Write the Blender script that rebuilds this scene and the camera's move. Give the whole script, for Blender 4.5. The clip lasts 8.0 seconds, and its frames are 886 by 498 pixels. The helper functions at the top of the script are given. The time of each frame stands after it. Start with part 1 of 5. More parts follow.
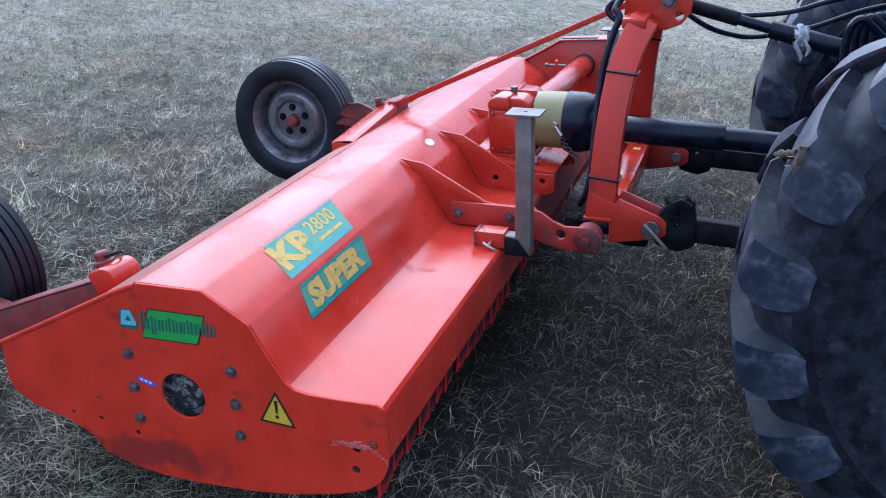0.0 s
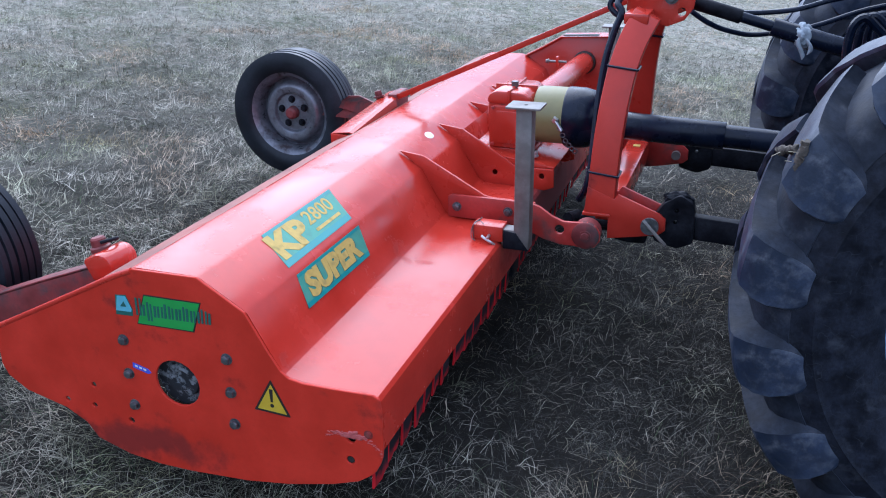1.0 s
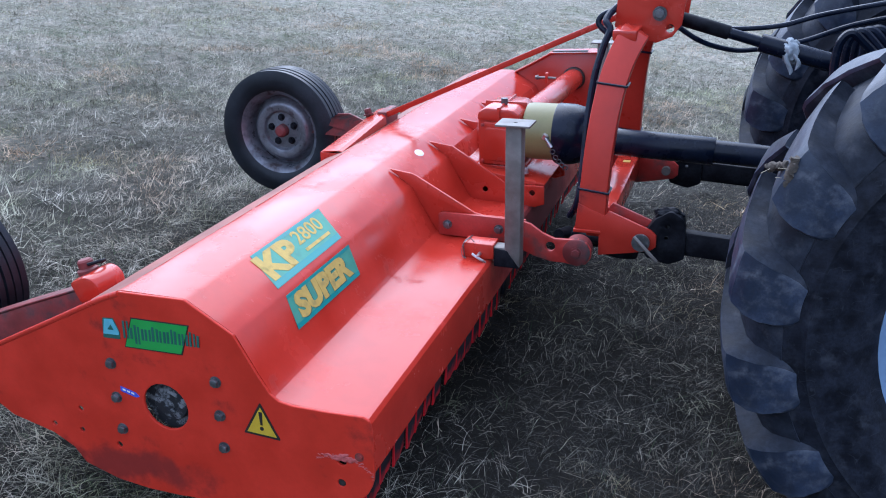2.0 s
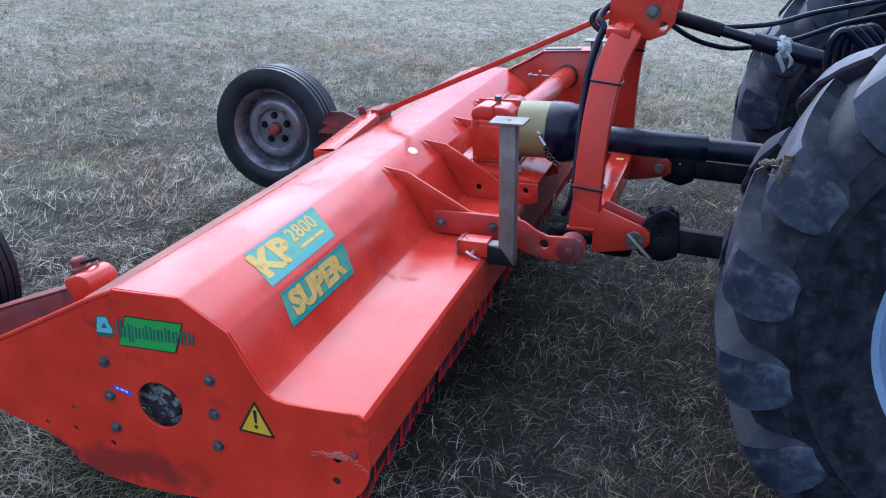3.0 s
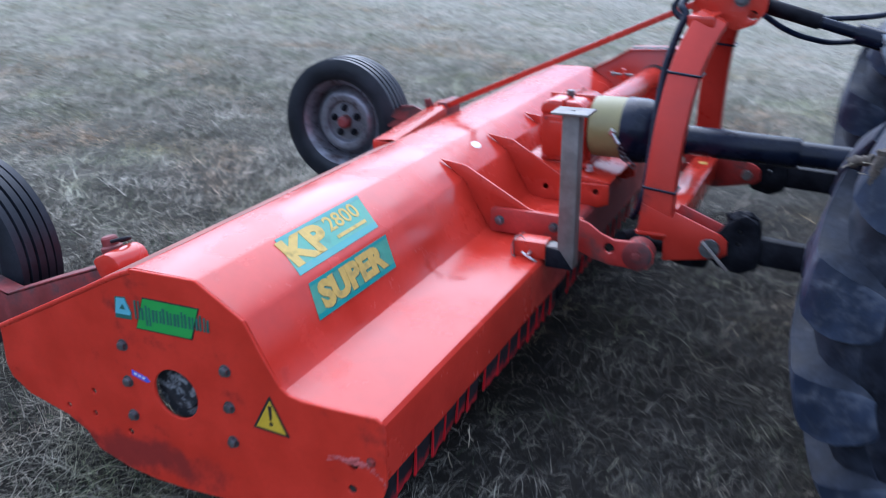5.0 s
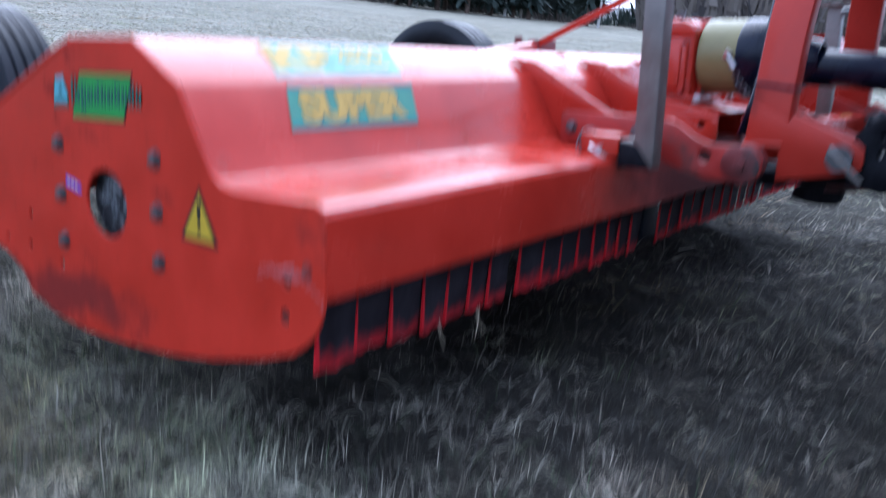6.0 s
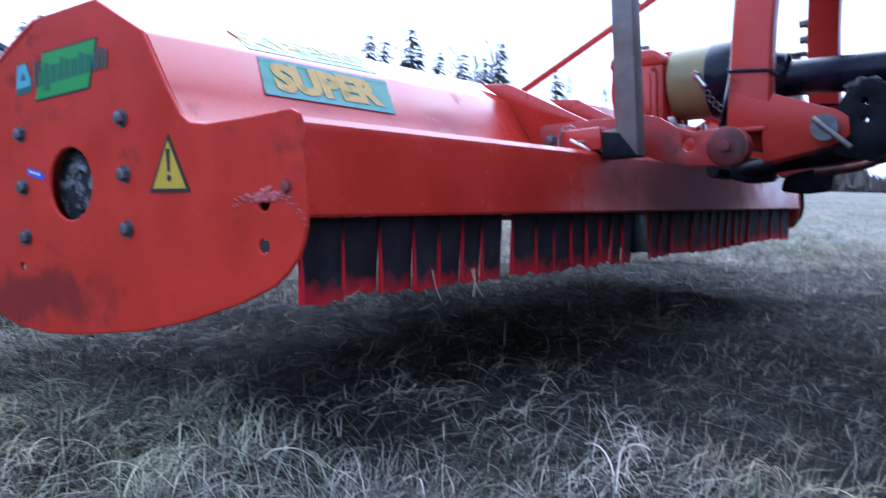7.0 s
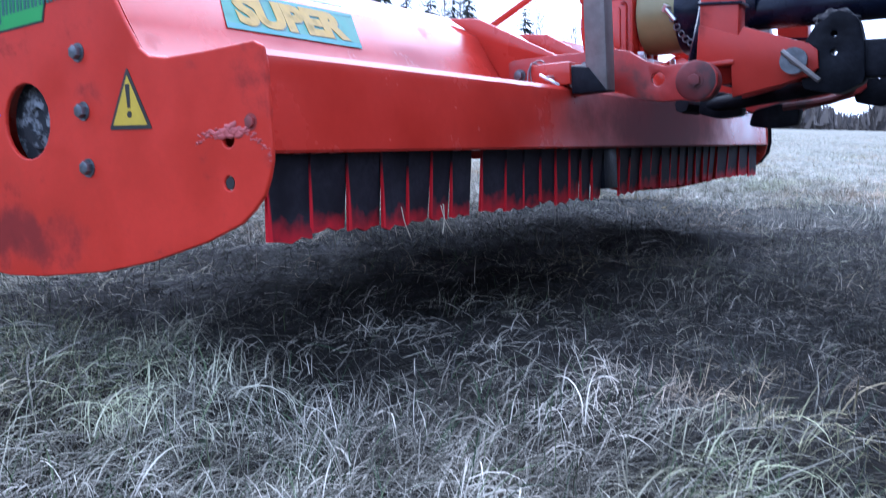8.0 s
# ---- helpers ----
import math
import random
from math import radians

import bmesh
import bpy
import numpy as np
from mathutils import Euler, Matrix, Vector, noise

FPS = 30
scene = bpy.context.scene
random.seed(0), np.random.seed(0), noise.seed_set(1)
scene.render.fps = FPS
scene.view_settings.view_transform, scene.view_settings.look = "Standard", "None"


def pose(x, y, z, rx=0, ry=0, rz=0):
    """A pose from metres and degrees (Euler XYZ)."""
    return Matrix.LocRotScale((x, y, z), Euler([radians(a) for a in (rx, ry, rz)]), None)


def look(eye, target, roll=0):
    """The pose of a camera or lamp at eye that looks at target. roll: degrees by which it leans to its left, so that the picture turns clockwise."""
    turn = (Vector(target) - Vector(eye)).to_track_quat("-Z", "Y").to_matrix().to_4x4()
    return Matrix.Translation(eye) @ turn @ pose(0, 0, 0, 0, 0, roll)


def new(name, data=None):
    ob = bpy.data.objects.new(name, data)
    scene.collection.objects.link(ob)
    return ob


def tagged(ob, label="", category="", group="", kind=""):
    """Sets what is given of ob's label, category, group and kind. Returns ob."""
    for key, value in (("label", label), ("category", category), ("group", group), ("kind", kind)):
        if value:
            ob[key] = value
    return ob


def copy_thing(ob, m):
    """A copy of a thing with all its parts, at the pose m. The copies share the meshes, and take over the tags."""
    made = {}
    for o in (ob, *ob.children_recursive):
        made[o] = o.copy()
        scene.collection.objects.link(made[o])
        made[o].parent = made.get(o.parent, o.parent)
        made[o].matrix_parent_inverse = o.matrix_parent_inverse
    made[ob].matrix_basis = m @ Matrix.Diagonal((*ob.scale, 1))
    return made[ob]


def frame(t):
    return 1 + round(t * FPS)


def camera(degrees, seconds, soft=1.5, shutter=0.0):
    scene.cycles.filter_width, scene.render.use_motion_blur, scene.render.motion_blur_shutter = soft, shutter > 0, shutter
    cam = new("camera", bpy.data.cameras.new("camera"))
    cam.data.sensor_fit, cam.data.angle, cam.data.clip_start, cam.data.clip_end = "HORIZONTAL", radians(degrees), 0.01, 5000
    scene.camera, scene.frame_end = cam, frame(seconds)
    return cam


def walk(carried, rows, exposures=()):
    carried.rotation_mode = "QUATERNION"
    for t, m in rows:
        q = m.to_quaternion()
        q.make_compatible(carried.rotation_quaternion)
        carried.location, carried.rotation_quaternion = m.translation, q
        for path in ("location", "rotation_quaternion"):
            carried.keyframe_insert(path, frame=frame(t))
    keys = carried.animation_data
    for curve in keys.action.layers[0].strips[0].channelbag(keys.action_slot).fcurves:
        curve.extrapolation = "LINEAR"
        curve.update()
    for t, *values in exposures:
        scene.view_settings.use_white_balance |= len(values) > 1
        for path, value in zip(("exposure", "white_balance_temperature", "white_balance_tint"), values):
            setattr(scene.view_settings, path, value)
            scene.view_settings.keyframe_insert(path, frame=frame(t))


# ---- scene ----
# Camera and its path, in the mower's own tilted frame
cam = camera(53.8, 8.0, soft=1.05, shutter=0.85)
MOWER = pose(0, 0, -0.105, 0, -5.4, 0)
PATH = [
    (0, (1.085, -1.508, 1.680), (0.455, 0.227, 0.911), -1.7),
    (0.5, (1.087, -1.513, 1.675), (0.459, 0.225, 0.909), -1.1),
    (1, (1.081, -1.508, 1.658), (0.458, 0.228, 0.887), -0.7),
    (1.5, (1.082, -1.503, 1.664), (0.462, 0.239, 0.901), -0.8),
    (2, (1.080, -1.491, 1.664), (0.470, 0.264, 0.923), -1.0),
    (3.5, (1.074, -1.497, 1.655), (0.485, 0.261, 0.906), -0.8),
    (4, (1.078, -1.503, 1.639), (0.468, 0.242, 0.874), -0.5),
    (4.5, (1.072, -1.484, 1.635), (0.430, 0.248, 0.866), -0.5),
    (4.7, (1.081, -1.439, 1.620), (0.399, 0.278, 0.853), -0.5),
    (5.8, (1.276, -0.920, 1.048), (0.156, 0.666, 0.568), 1.1),
    (6, (1.250, -0.901, 0.835), (0.111, 0.682, 0.391), 1.9),
    (6.1, (1.244, -0.892, 0.735), (0.090, 0.688, 0.320), 1.8),
    (6.2, (1.231, -0.881, 0.652), (0.068, 0.704, 0.289), 1.7),
    (6.3, (1.232, -0.878, 0.590), (0.057, 0.717, 0.313), 1.2),
    (6.4, (1.228, -0.879, 0.542), (0.052, 0.730, 0.372), 0.4),
    (6.5, (1.222, -0.867, 0.514), (0.038, 0.743, 0.427), -0.4),
    (6.6, (1.213, -0.866, 0.483), (0.043, 0.756, 0.462), -0.9),
    (6.9, (1.210, -0.870, 0.438), (0.064, 0.769, 0.409), -2.2),
    (7, (1.206, -0.871, 0.438), (0.077, 0.780, 0.396), -2.5),
    (7.5, (1.202, -0.867, 0.430), (0.109, 0.804, 0.324), -2.7),
    (8, (1.202, -0.863, 0.430), (0.129, 0.815, 0.250), -3.0),
]
EXPO = [(0.0, 0.42, 5200, 13), (4.7, 0.42, 5200, 13), (5.8, 0.42, 5150, 14), (6.2, 0.95, 5050, 15), (6.5, 1.14, 4950, 16), (6.6, 0.92, 4950, 16), (7.0, 0.58, 4850, 17), (7.5, 0.78, 4850, 17), (8.0, 1.00, 4850, 17)]
walk(cam, [(t, MOWER @ look(eye, target, roll)) for t, eye, target, roll in PATH], EXPO)

# Overcast daylight: bright sky, one broad weak sun
sky = bpy.data.worlds.new("overcast_sky")
scene.world = sky
sky.use_nodes = True
nt = sky.node_tree
back = nt.nodes["Background"]
tex = nt.nodes.new("ShaderNodeTexSky")
tex.sky_type, tex.sun_disc = "NISHITA", False
tex.sun_elevation, tex.sun_rotation = radians(45), radians(-43)
tex.air_density, tex.dust_density = 1.0, 3.0
cloud = nt.nodes.new("ShaderNodeMix")
cloud.data_type = "RGBA"
cloud.inputs[0].default_value = 0.72
cloud.inputs[7].default_value = (11.5, 12.5, 14.4, 1)
nt.links.new(tex.outputs[0], cloud.inputs[6])
nt.links.new(cloud.outputs[2], back.inputs[0])
back.inputs[1].default_value = 0.118
lamp = bpy.data.lights.new("sun", "SUN")
lamp.energy, lamp.angle, lamp.color = 2.8, radians(72), (1.0, 0.97, 0.93)
new("sun", lamp).matrix_world = look((-11.6, 12.6, 17.2), (0, 0, 0))


# ---- materials ----
def material(name, base, rough=0.5, metal=0.0, var=0.15, scale=6.0, fine=90.0, bump=0.15, dirt=None, dirty=0.0, dirt_scale=3.0, coat=0.0, gloss=0.5, dark_patch=None, crisp=0.2, scratch=None):
    """Painted or raw surface: two scales of variation, patchy dirt, scratches, fine relief."""
    m = bpy.data.materials.new(name)
    m.use_nodes = True
    t = m.node_tree
    n, l = t.nodes, t.links
    b = n["Principled BSDF"]
    co = n.new("ShaderNodeTexCoord")
    out = co.outputs["Object"]

    def noise_tex(s, detail, offset=0.0):
        x = n.new("ShaderNodeTexNoise")
        x.inputs["Scale"].default_value, x.inputs["Detail"].default_value = s, detail
        x.inputs["Roughness"].default_value = 0.62
        if offset:
            mp = n.new("ShaderNodeMapping")
            mp.inputs["Location"].default_value = (offset, offset * 0.7, -offset)
            l.new(out, mp.inputs[0])
            l.new(mp.outputs[0], x.inputs["Vector"])
        else:
            l.new(out, x.inputs["Vector"])
        return x.outputs["Fac"]

    def ramp(fac, lo, hi, a=0.0, c=1.0):
        r = n.new("ShaderNodeMapRange")
        r.interpolation_type = "SMOOTHSTEP"
        for k, v in zip((1, 2, 3, 4), (lo, hi, a, c)):
            r.inputs[k].default_value = v
        l.new(fac, r.inputs[0])
        return r.outputs[0]

    def mix(fac, a, c, blend="MIX"):
        x = n.new("ShaderNodeMix")
        x.data_type, x.blend_type = "RGBA", blend
        for k, v in ((0, fac), (6, a), (7, c)):
            if isinstance(v, (int, float)):
                x.inputs[k].default_value = v
            elif isinstance(v, tuple):
                x.inputs[k].default_value = (*v, 1)
            else:
                l.new(v, x.inputs[k])
        return x.outputs[2]

    big, small = noise_tex(scale, 5), noise_tex(fine, 3, 3.1)
    dark = tuple(v * (1 - var) for v in base)
    pale = tuple(min(1, v * (1 + var) + 0.02 * var) for v in base)
    colour = mix(ramp(big, 0.3, 0.7), dark, pale)
    colour = mix(ramp(small, 0.35, 0.75, 0, 0.5 * min(1, var * 4)), colour, dark)
    roughness = ramp(big, 0.3, 0.7, max(0.03, rough - 0.09), min(1, rough + 0.09))
    if dirt:
        spots = noise_tex(dirt_scale, 8, 7.3)
        low = 0.66 - 0.42 * dirty
        mask = ramp(spots, low, low + crisp + 0.12 * dirty)
        colour = mix(mask, colour, dirt)
        rr = n.new("ShaderNodeMix")
        l.new(mask, rr.inputs[0])
        l.new(roughness, rr.inputs[2])
        rr.inputs[3].default_value = 0.9
        roughness = rr.outputs[0]
    if scratch:
        # fine broken scratches: their spacing and colour
        spacing, tone = scratch
        warp = n.new("ShaderNodeTexNoise")
        warp.inputs["Scale"].default_value = spacing * 0.6
        l.new(out, warp.inputs["Vector"])
        bent = n.new("ShaderNodeVectorMath")
        bent.operation = "MULTIPLY_ADD"
        l.new(warp.outputs["Color"], bent.inputs[0])
        bent.inputs[1].default_value = (0.07, 0.07, 0.07)
        l.new(out, bent.inputs[2])
        cells = n.new("ShaderNodeTexVoronoi")
        cells.feature = "DISTANCE_TO_EDGE"
        cells.inputs["Scale"].default_value = spacing
        l.new(bent.outputs[0], cells.inputs["Vector"])
        line = ramp(cells.outputs["Distance"], 0.0, 0.022, 1.0, 0.0)
        both = n.new("ShaderNodeMath")
        both.operation = "MULTIPLY"
        l.new(line, both.inputs[0])
        l.new(ramp(noise_tex(spacing * 0.9, 3, 5.5), 0.47, 0.60, 0.0, 0.8), both.inputs[1])
        colour = mix(both.outputs[0], colour, tone)
    if dark_patch:
        # one darker patch: its middle, its reach along each axis, its colour
        middle, reach, tone, ragged = dark_patch
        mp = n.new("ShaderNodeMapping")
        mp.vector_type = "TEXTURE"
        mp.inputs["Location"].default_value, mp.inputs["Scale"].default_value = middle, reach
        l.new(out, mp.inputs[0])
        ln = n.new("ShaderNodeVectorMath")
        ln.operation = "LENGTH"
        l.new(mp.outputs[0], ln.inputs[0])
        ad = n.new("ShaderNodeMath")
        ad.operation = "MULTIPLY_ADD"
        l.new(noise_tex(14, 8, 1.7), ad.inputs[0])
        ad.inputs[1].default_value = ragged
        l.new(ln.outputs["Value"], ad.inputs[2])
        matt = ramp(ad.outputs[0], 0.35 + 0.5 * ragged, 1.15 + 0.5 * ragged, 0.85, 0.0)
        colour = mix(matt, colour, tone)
        rr = n.new("ShaderNodeMix")
        l.new(matt, rr.inputs[0])
        l.new(roughness, rr.inputs[2])
        rr.inputs[3].default_value = 0.85
        roughness = rr.outputs[0]
    l.new(colour, b.inputs["Base Color"])
    l.new(roughness, b.inputs["Roughness"])
    b.inputs["Metallic"].default_value = metal
    b.inputs["Coat Weight"].default_value = coat
    b.inputs["Specular IOR Level"].default_value = gloss
    b.inputs["Coat Roughness"].default_value = 0.25
    if bump:
        bp = n.new("ShaderNodeBump")
        bp.inputs["Strength"].default_value, bp.inputs["Distance"].default_value = bump, 0.004
        add = n.new("ShaderNodeMath")
        add.operation = "MULTIPLY_ADD"
        l.new(small, add.inputs[0])
        add.inputs[1].default_value = 0.35
        l.new(big, add.inputs[2])
        l.new(add.outputs[0], bp.inputs["Height"])
        l.new(bp.outputs[0], b.inputs["Normal"])
    return m


RED = material("red_paint", (0.43, 0.029, 0.015), 0.24, var=0.10, scale=4, fine=60, bump=0.03, dirt=(0.20, 0.022, 0.016), dirty=0.12, dirt_scale=6, gloss=0.5)
# with a broad darker patch along the front lip, below the hitch
RED_HOOD = material("faded_red_paint", (0.42, 0.026, 0.014), 0.22, var=0.13, scale=5, fine=60, bump=0.03, dirt=(0.26, 0.020, 0.014), dirty=0.14, dirt_scale=8, gloss=0.31, dark_patch=((0.39, 1.66, 0.53), (0.08, 0.80, 0.16), (0.045, 0.016, 0.020), 0.6))
# for the hood's back strip: reflected field put into the paint colour
RED_SHEEN = material("red_paint_field_reflection", (0.27, 0.085, 0.064), 0.5, var=0.25, scale=6, fine=70, bump=0.05, dirt=(0.30, 0.055, 0.038), dirty=0.30, dirt_scale=5, gloss=0.35)
RED_SIDE = material("grimy_red_paint", (0.49, 0.029, 0.014), 0.38, var=0.13, scale=7, fine=80, bump=0.04, dirt=(0.19, 0.019, 0.013), dirty=0.21, dirt_scale=13, gloss=0.22, dark_patch=((-0.28, 0.0, 0.35), (0.26, 0.1, 0.055), (0.17, 0.018, 0.014), 2.6))
RED_ARM = material("matt_red_paint", (0.42, 0.029, 0.016), 0.34, var=0.12, scale=5, fine=70, bump=0.04, dirt=(0.18, 0.02, 0.014), dirty=0.18, dirt_scale=8, gloss=0.35)
RED_WORN = material("worn_red_paint", (0.36, 0.026, 0.020), 0.42, var=0.22, scale=9, fine=90, bump=0.12, dirt=(0.09, 0.045, 0.04), dirty=0.5, dirt_scale=11)
RED_DIRTY = material("dirty_red_paint", (0.17, 0.022, 0.022), 0.6, var=0.3, scale=12, bump=0.25, dirt=(0.06, 0.04, 0.04), dirty=0.55, dirt_scale=16)
STEEL = material("dull_steel", (0.175, 0.165, 0.155), 0.5, 0.4, var=0.2, scale=25, bump=0.2, dirt=(0.12, 0.072, 0.050), dirty=0.55, dirt_scale=6, crisp=0.4)
CAST = material("greasy_cast_iron", (0.15, 0.16, 0.17), 0.6, 0.1, var=0.4, scale=30, bump=0.3, dirt=(0.012, 0.013, 0.016), dirty=0.62, dirt_scale=38, crisp=0.05)
BRIGHT = material("bright_steel", (0.55, 0.56, 0.58), 0.33, 0.9, var=0.15, scale=40, bump=0.1)
BOLT = material("bolt_steel", (0.14, 0.15, 0.16), 0.42, 0.75, var=0.3, scale=60, bump=0.2)
BLACK = material("black_plastic", (0.003, 0.007, 0.020), 0.28, var=0.3, scale=10, bump=0.08, gloss=0.2, dirt=(0.05, 0.05, 0.055), dirty=0.06, dirt_scale=7)
GREASE = material("greasy_black_iron", (0.005, 0.006, 0.010), 0.5, var=0.4, scale=18, bump=0.5, dirt=(0.018, 0.017, 0.017), dirty=0.10, dirt_scale=14, gloss=0.10)
YELLOW = material("yellow_guard_plastic", (0.20, 0.185, 0.075), 0.45, var=0.12, scale=8, bump=0.08, dirt=(0.20, 0.16, 0.08), dirty=0.3, dirt_scale=6)
RUBBER = material("tyre_rubber", (0.009, 0.012, 0.018), 0.46, var=0.3, scale=8, fine=120, bump=0.15, dirt=(0.032, 0.038, 0.050), dirty=0.22, dirt_scale=9, gloss=0.24, crisp=0.3)
TYRE = material("scuffed_lug_rubber", (0.012, 0.022, 0.048), 0.42, var=0.35, scale=9, fine=150, bump=0.35, dirt=(0.135, 0.145, 0.170), dirty=0.44, dirt_scale=19, gloss=0.5, crisp=0.36)
TREAD = material("soiled_tread_rubber", (0.013, 0.017, 0.028), 0.55, var=0.4, scale=16, fine=90, bump=0.35, dirt=(0.072, 0.075, 0.088), dirty=0.40, dirt_scale=19, gloss=0.16, crisp=0.35)
CARCASS = material("dull_scratched_rubber", (0.004, 0.0065, 0.015), 0.46, var=0.5, scale=20, fine=110, bump=0.45, dirt=(0.032, 0.036, 0.048), dirty=0.33, dirt_scale=14, gloss=0.22, crisp=0.14, scratch=(23.0, (0.024, 0.027, 0.036)))
RIM = material("grey_worn_rim_paint", (0.165, 0.172, 0.198), 0.34, 0.5, var=0.3, scale=14, bump=0.2, dirt=(0.055, 0.042, 0.045), dirty=0.42, dirt_scale=14)
BLUE_RIM = material("pale_blue_rim_paint", (0.15, 0.23, 0.36), 0.5, var=0.12, scale=6, bump=0.1, dirt=(0.2, 0.2, 0.2), dirty=0.2)
TEAL = material("teal_label", (0.070, 0.255, 0.180), 0.42, gloss=0.3, var=0.10, scale=30, bump=0.0, dirt=(0.11, 0.22, 0.18), dirty=0.3, dirt_scale=20)
TEAL_DARK = material("dark_teal_label", (0.012, 0.20, 0.19), 0.4, var=0.08, scale=30, bump=0.0)
GOLD = material("yellow_lettering", (0.47, 0.32, 0.08), 0.5, var=0.10, scale=40, bump=0.0, dirt=(0.26, 0.21, 0.08), dirty=0.36, dirt_scale=25, gloss=0.2)
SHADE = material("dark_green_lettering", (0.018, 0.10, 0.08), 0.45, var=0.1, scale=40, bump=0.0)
GREEN = material("green_label", (0.034, 0.29, 0.048), 0.4, var=0.08, scale=20, bump=0.0, dirt=(0.05, 0.22, 0.08), dirty=0.2, dirt_scale=14)
SKYBLUE = material("light_blue_label", (0.13, 0.40, 0.48), 0.4, var=0.08, scale=30, bump=0.0)
BLUE = material("blue_label", (0.05, 0.09, 0.55), 0.4, var=0.08, bump=0.0)
WARN = material("warning_yellow", (0.52, 0.36, 0.02), 0.42, var=0.08, scale=30, bump=0.0, dirt=(0.35, 0.26, 0.06), dirty=0.2, dirt_scale=20)
INK = material("black_print", (0.015, 0.014, 0.013), 0.5, var=0.1, bump=0.0)
WHITE = material("white_label", (0.72, 0.72, 0.66), 0.45, var=0.06, bump=0.0)
WELD = material("bare_primer_weld", (0.42, 0.085, 0.08), 0.6, var=0.2, scale=60, bump=0.3)
STRAW = material("dry_straw", (0.46, 0.40, 0.29), 0.8, var=0.2, bump=0.0)
WALL = material("white_plaster", (0.66, 0.69, 0.73), 0.85, var=0.06, scale=1.5, fine=30, bump=0.1)
ROOF = material("dark_roof_sheet", (0.06, 0.065, 0.08), 0.6, var=0.15, scale=2, bump=0.1)
BARK = material("spruce_bark", (0.12, 0.085, 0.065), 0.9, var=0.3, scale=4, bump=0.4)
BIRCH = material("birch_bark", (0.55, 0.54, 0.52), 0.8, var=0.15, scale=3, bump=0.2, dirt=(0.06, 0.055, 0.05), dirty=0.3, dirt_scale=5)


def leaf_material(name, colours, rough=0.75, patch=0.0, patch_scale=0.6, tints=(), spread=1.0):
    """Blades, needles or twigs: colour by piece, with broad patches over the ground."""
    m = bpy.data.materials.new(name)
    m.use_nodes = True
    n, l = m.node_tree.nodes, m.node_tree.links
    b = n["Principled BSDF"]
    g = n.new("ShaderNodeNewGeometry")
    r = n.new("ShaderNodeValToRGB")
    els = r.color_ramp.elements
    while len(els) < len(colours):
        els.new(0.5)
    for k, c in enumerate(colours):
        els[k].position, els[k].color = k / (len(colours) - 1), (*c, 1)
    co = n.new("ShaderNodeTexCoord")
    x = n.new("ShaderNodeTexNoise")
    x.inputs["Scale"].default_value, x.inputs["Detail"].default_value = patch_scale, 4
    l.new(co.outputs["Object"], x.inputs["Vector"])
    a = n.new("ShaderNodeMath")
    a.operation = "MULTIPLY_ADD"
    s = n.new("ShaderNodeMath")
    s.operation = "SUBTRACT"
    l.new(x.outputs["Fac"], s.inputs[0])
    s.inputs[1].default_value = 0.5
    l.new(s.outputs[0], a.inputs[0])
    a.inputs[1].default_value = patch
    own = n.new("ShaderNodeMath")
    own.operation = "MULTIPLY_ADD"
    l.new(g.outputs["Random Per Island"], own.inputs[0])
    own.inputs[1].default_value, own.inputs[2].default_value = spread, (1 - spread) / 2
    l.new(own.outputs[0], a.inputs[2])
    l.new(a.outputs[0], r.inputs[0])
    colour = r.outputs[0]
    for seed, (s, tone) in enumerate(tints):
        y = n.new("ShaderNodeTexNoise")
        y.noise_dimensions = "4D"
        y.inputs["Scale"].default_value, y.inputs["Detail"].default_value, y.inputs["W"].default_value = s, 4, 3.7 * seed + 1
        l.new(co.outputs["Object"], y.inputs["Vector"])
        k = n.new("ShaderNodeMapRange")
        k.inputs[1].default_value, k.inputs[2].default_value = 0.5, 0.66
        l.new(y.outputs["Fac"], k.inputs[0])
        m2 = n.new("ShaderNodeMix")
        m2.data_type, m2.blend_type = "RGBA", "MULTIPLY"
        l.new(k.outputs[0], m2.inputs[0])
        l.new(colour, m2.inputs[6])
        m2.inputs[7].default_value = (*tone, 1)
        colour = m2.outputs[2]
    l.new(colour, b.inputs["Base Color"])
    b.inputs["Roughness"].default_value = rough
    b.inputs["Specular IOR Level"].default_value = 0.25
    return m


DRY = leaf_material("dry_grass_blades", [(0.050, 0.044, 0.031), (0.165, 0.146, 0.112), (0.39, 0.352, 0.28), (0.57, 0.52, 0.42), (0.68, 0.63, 0.52)], patch=2.5, patch_scale=9.0, spread=0.6, tints=((1.1, (1.0, 0.74, 0.56)), (1.8, (0.74, 0.84, 0.60)), (2.6, (0.66, 0.65, 0.64))))
THATCH = leaf_material("dead_thatch", [(0.024, 0.022, 0.016), (0.075, 0.070, 0.052), (0.19, 0.178, 0.138), (0.38, 0.355, 0.28)], patch=1.8, patch_scale=9.0)
# next two: grass darkened beside and under the mower, its shade put into colour
DIM_GRASS = leaf_material("shade_darkened_grass", [(0.003, 0.003, 0.003), (0.008, 0.008, 0.008), (0.034, 0.033, 0.029), (0.24, 0.232, 0.20)], patch=1.2, patch_scale=7.0, tints=((2.4, (0.35, 0.35, 0.37)), (5.5, (0.5, 0.5, 0.5))))
UNDER_GRASS = leaf_material("shade_blackened_grass", [(0.002, 0.002, 0.002), (0.005, 0.005, 0.005), (0.011, 0.011, 0.010), (0.030, 0.029, 0.026)], patch=1.0, patch_scale=6.0)
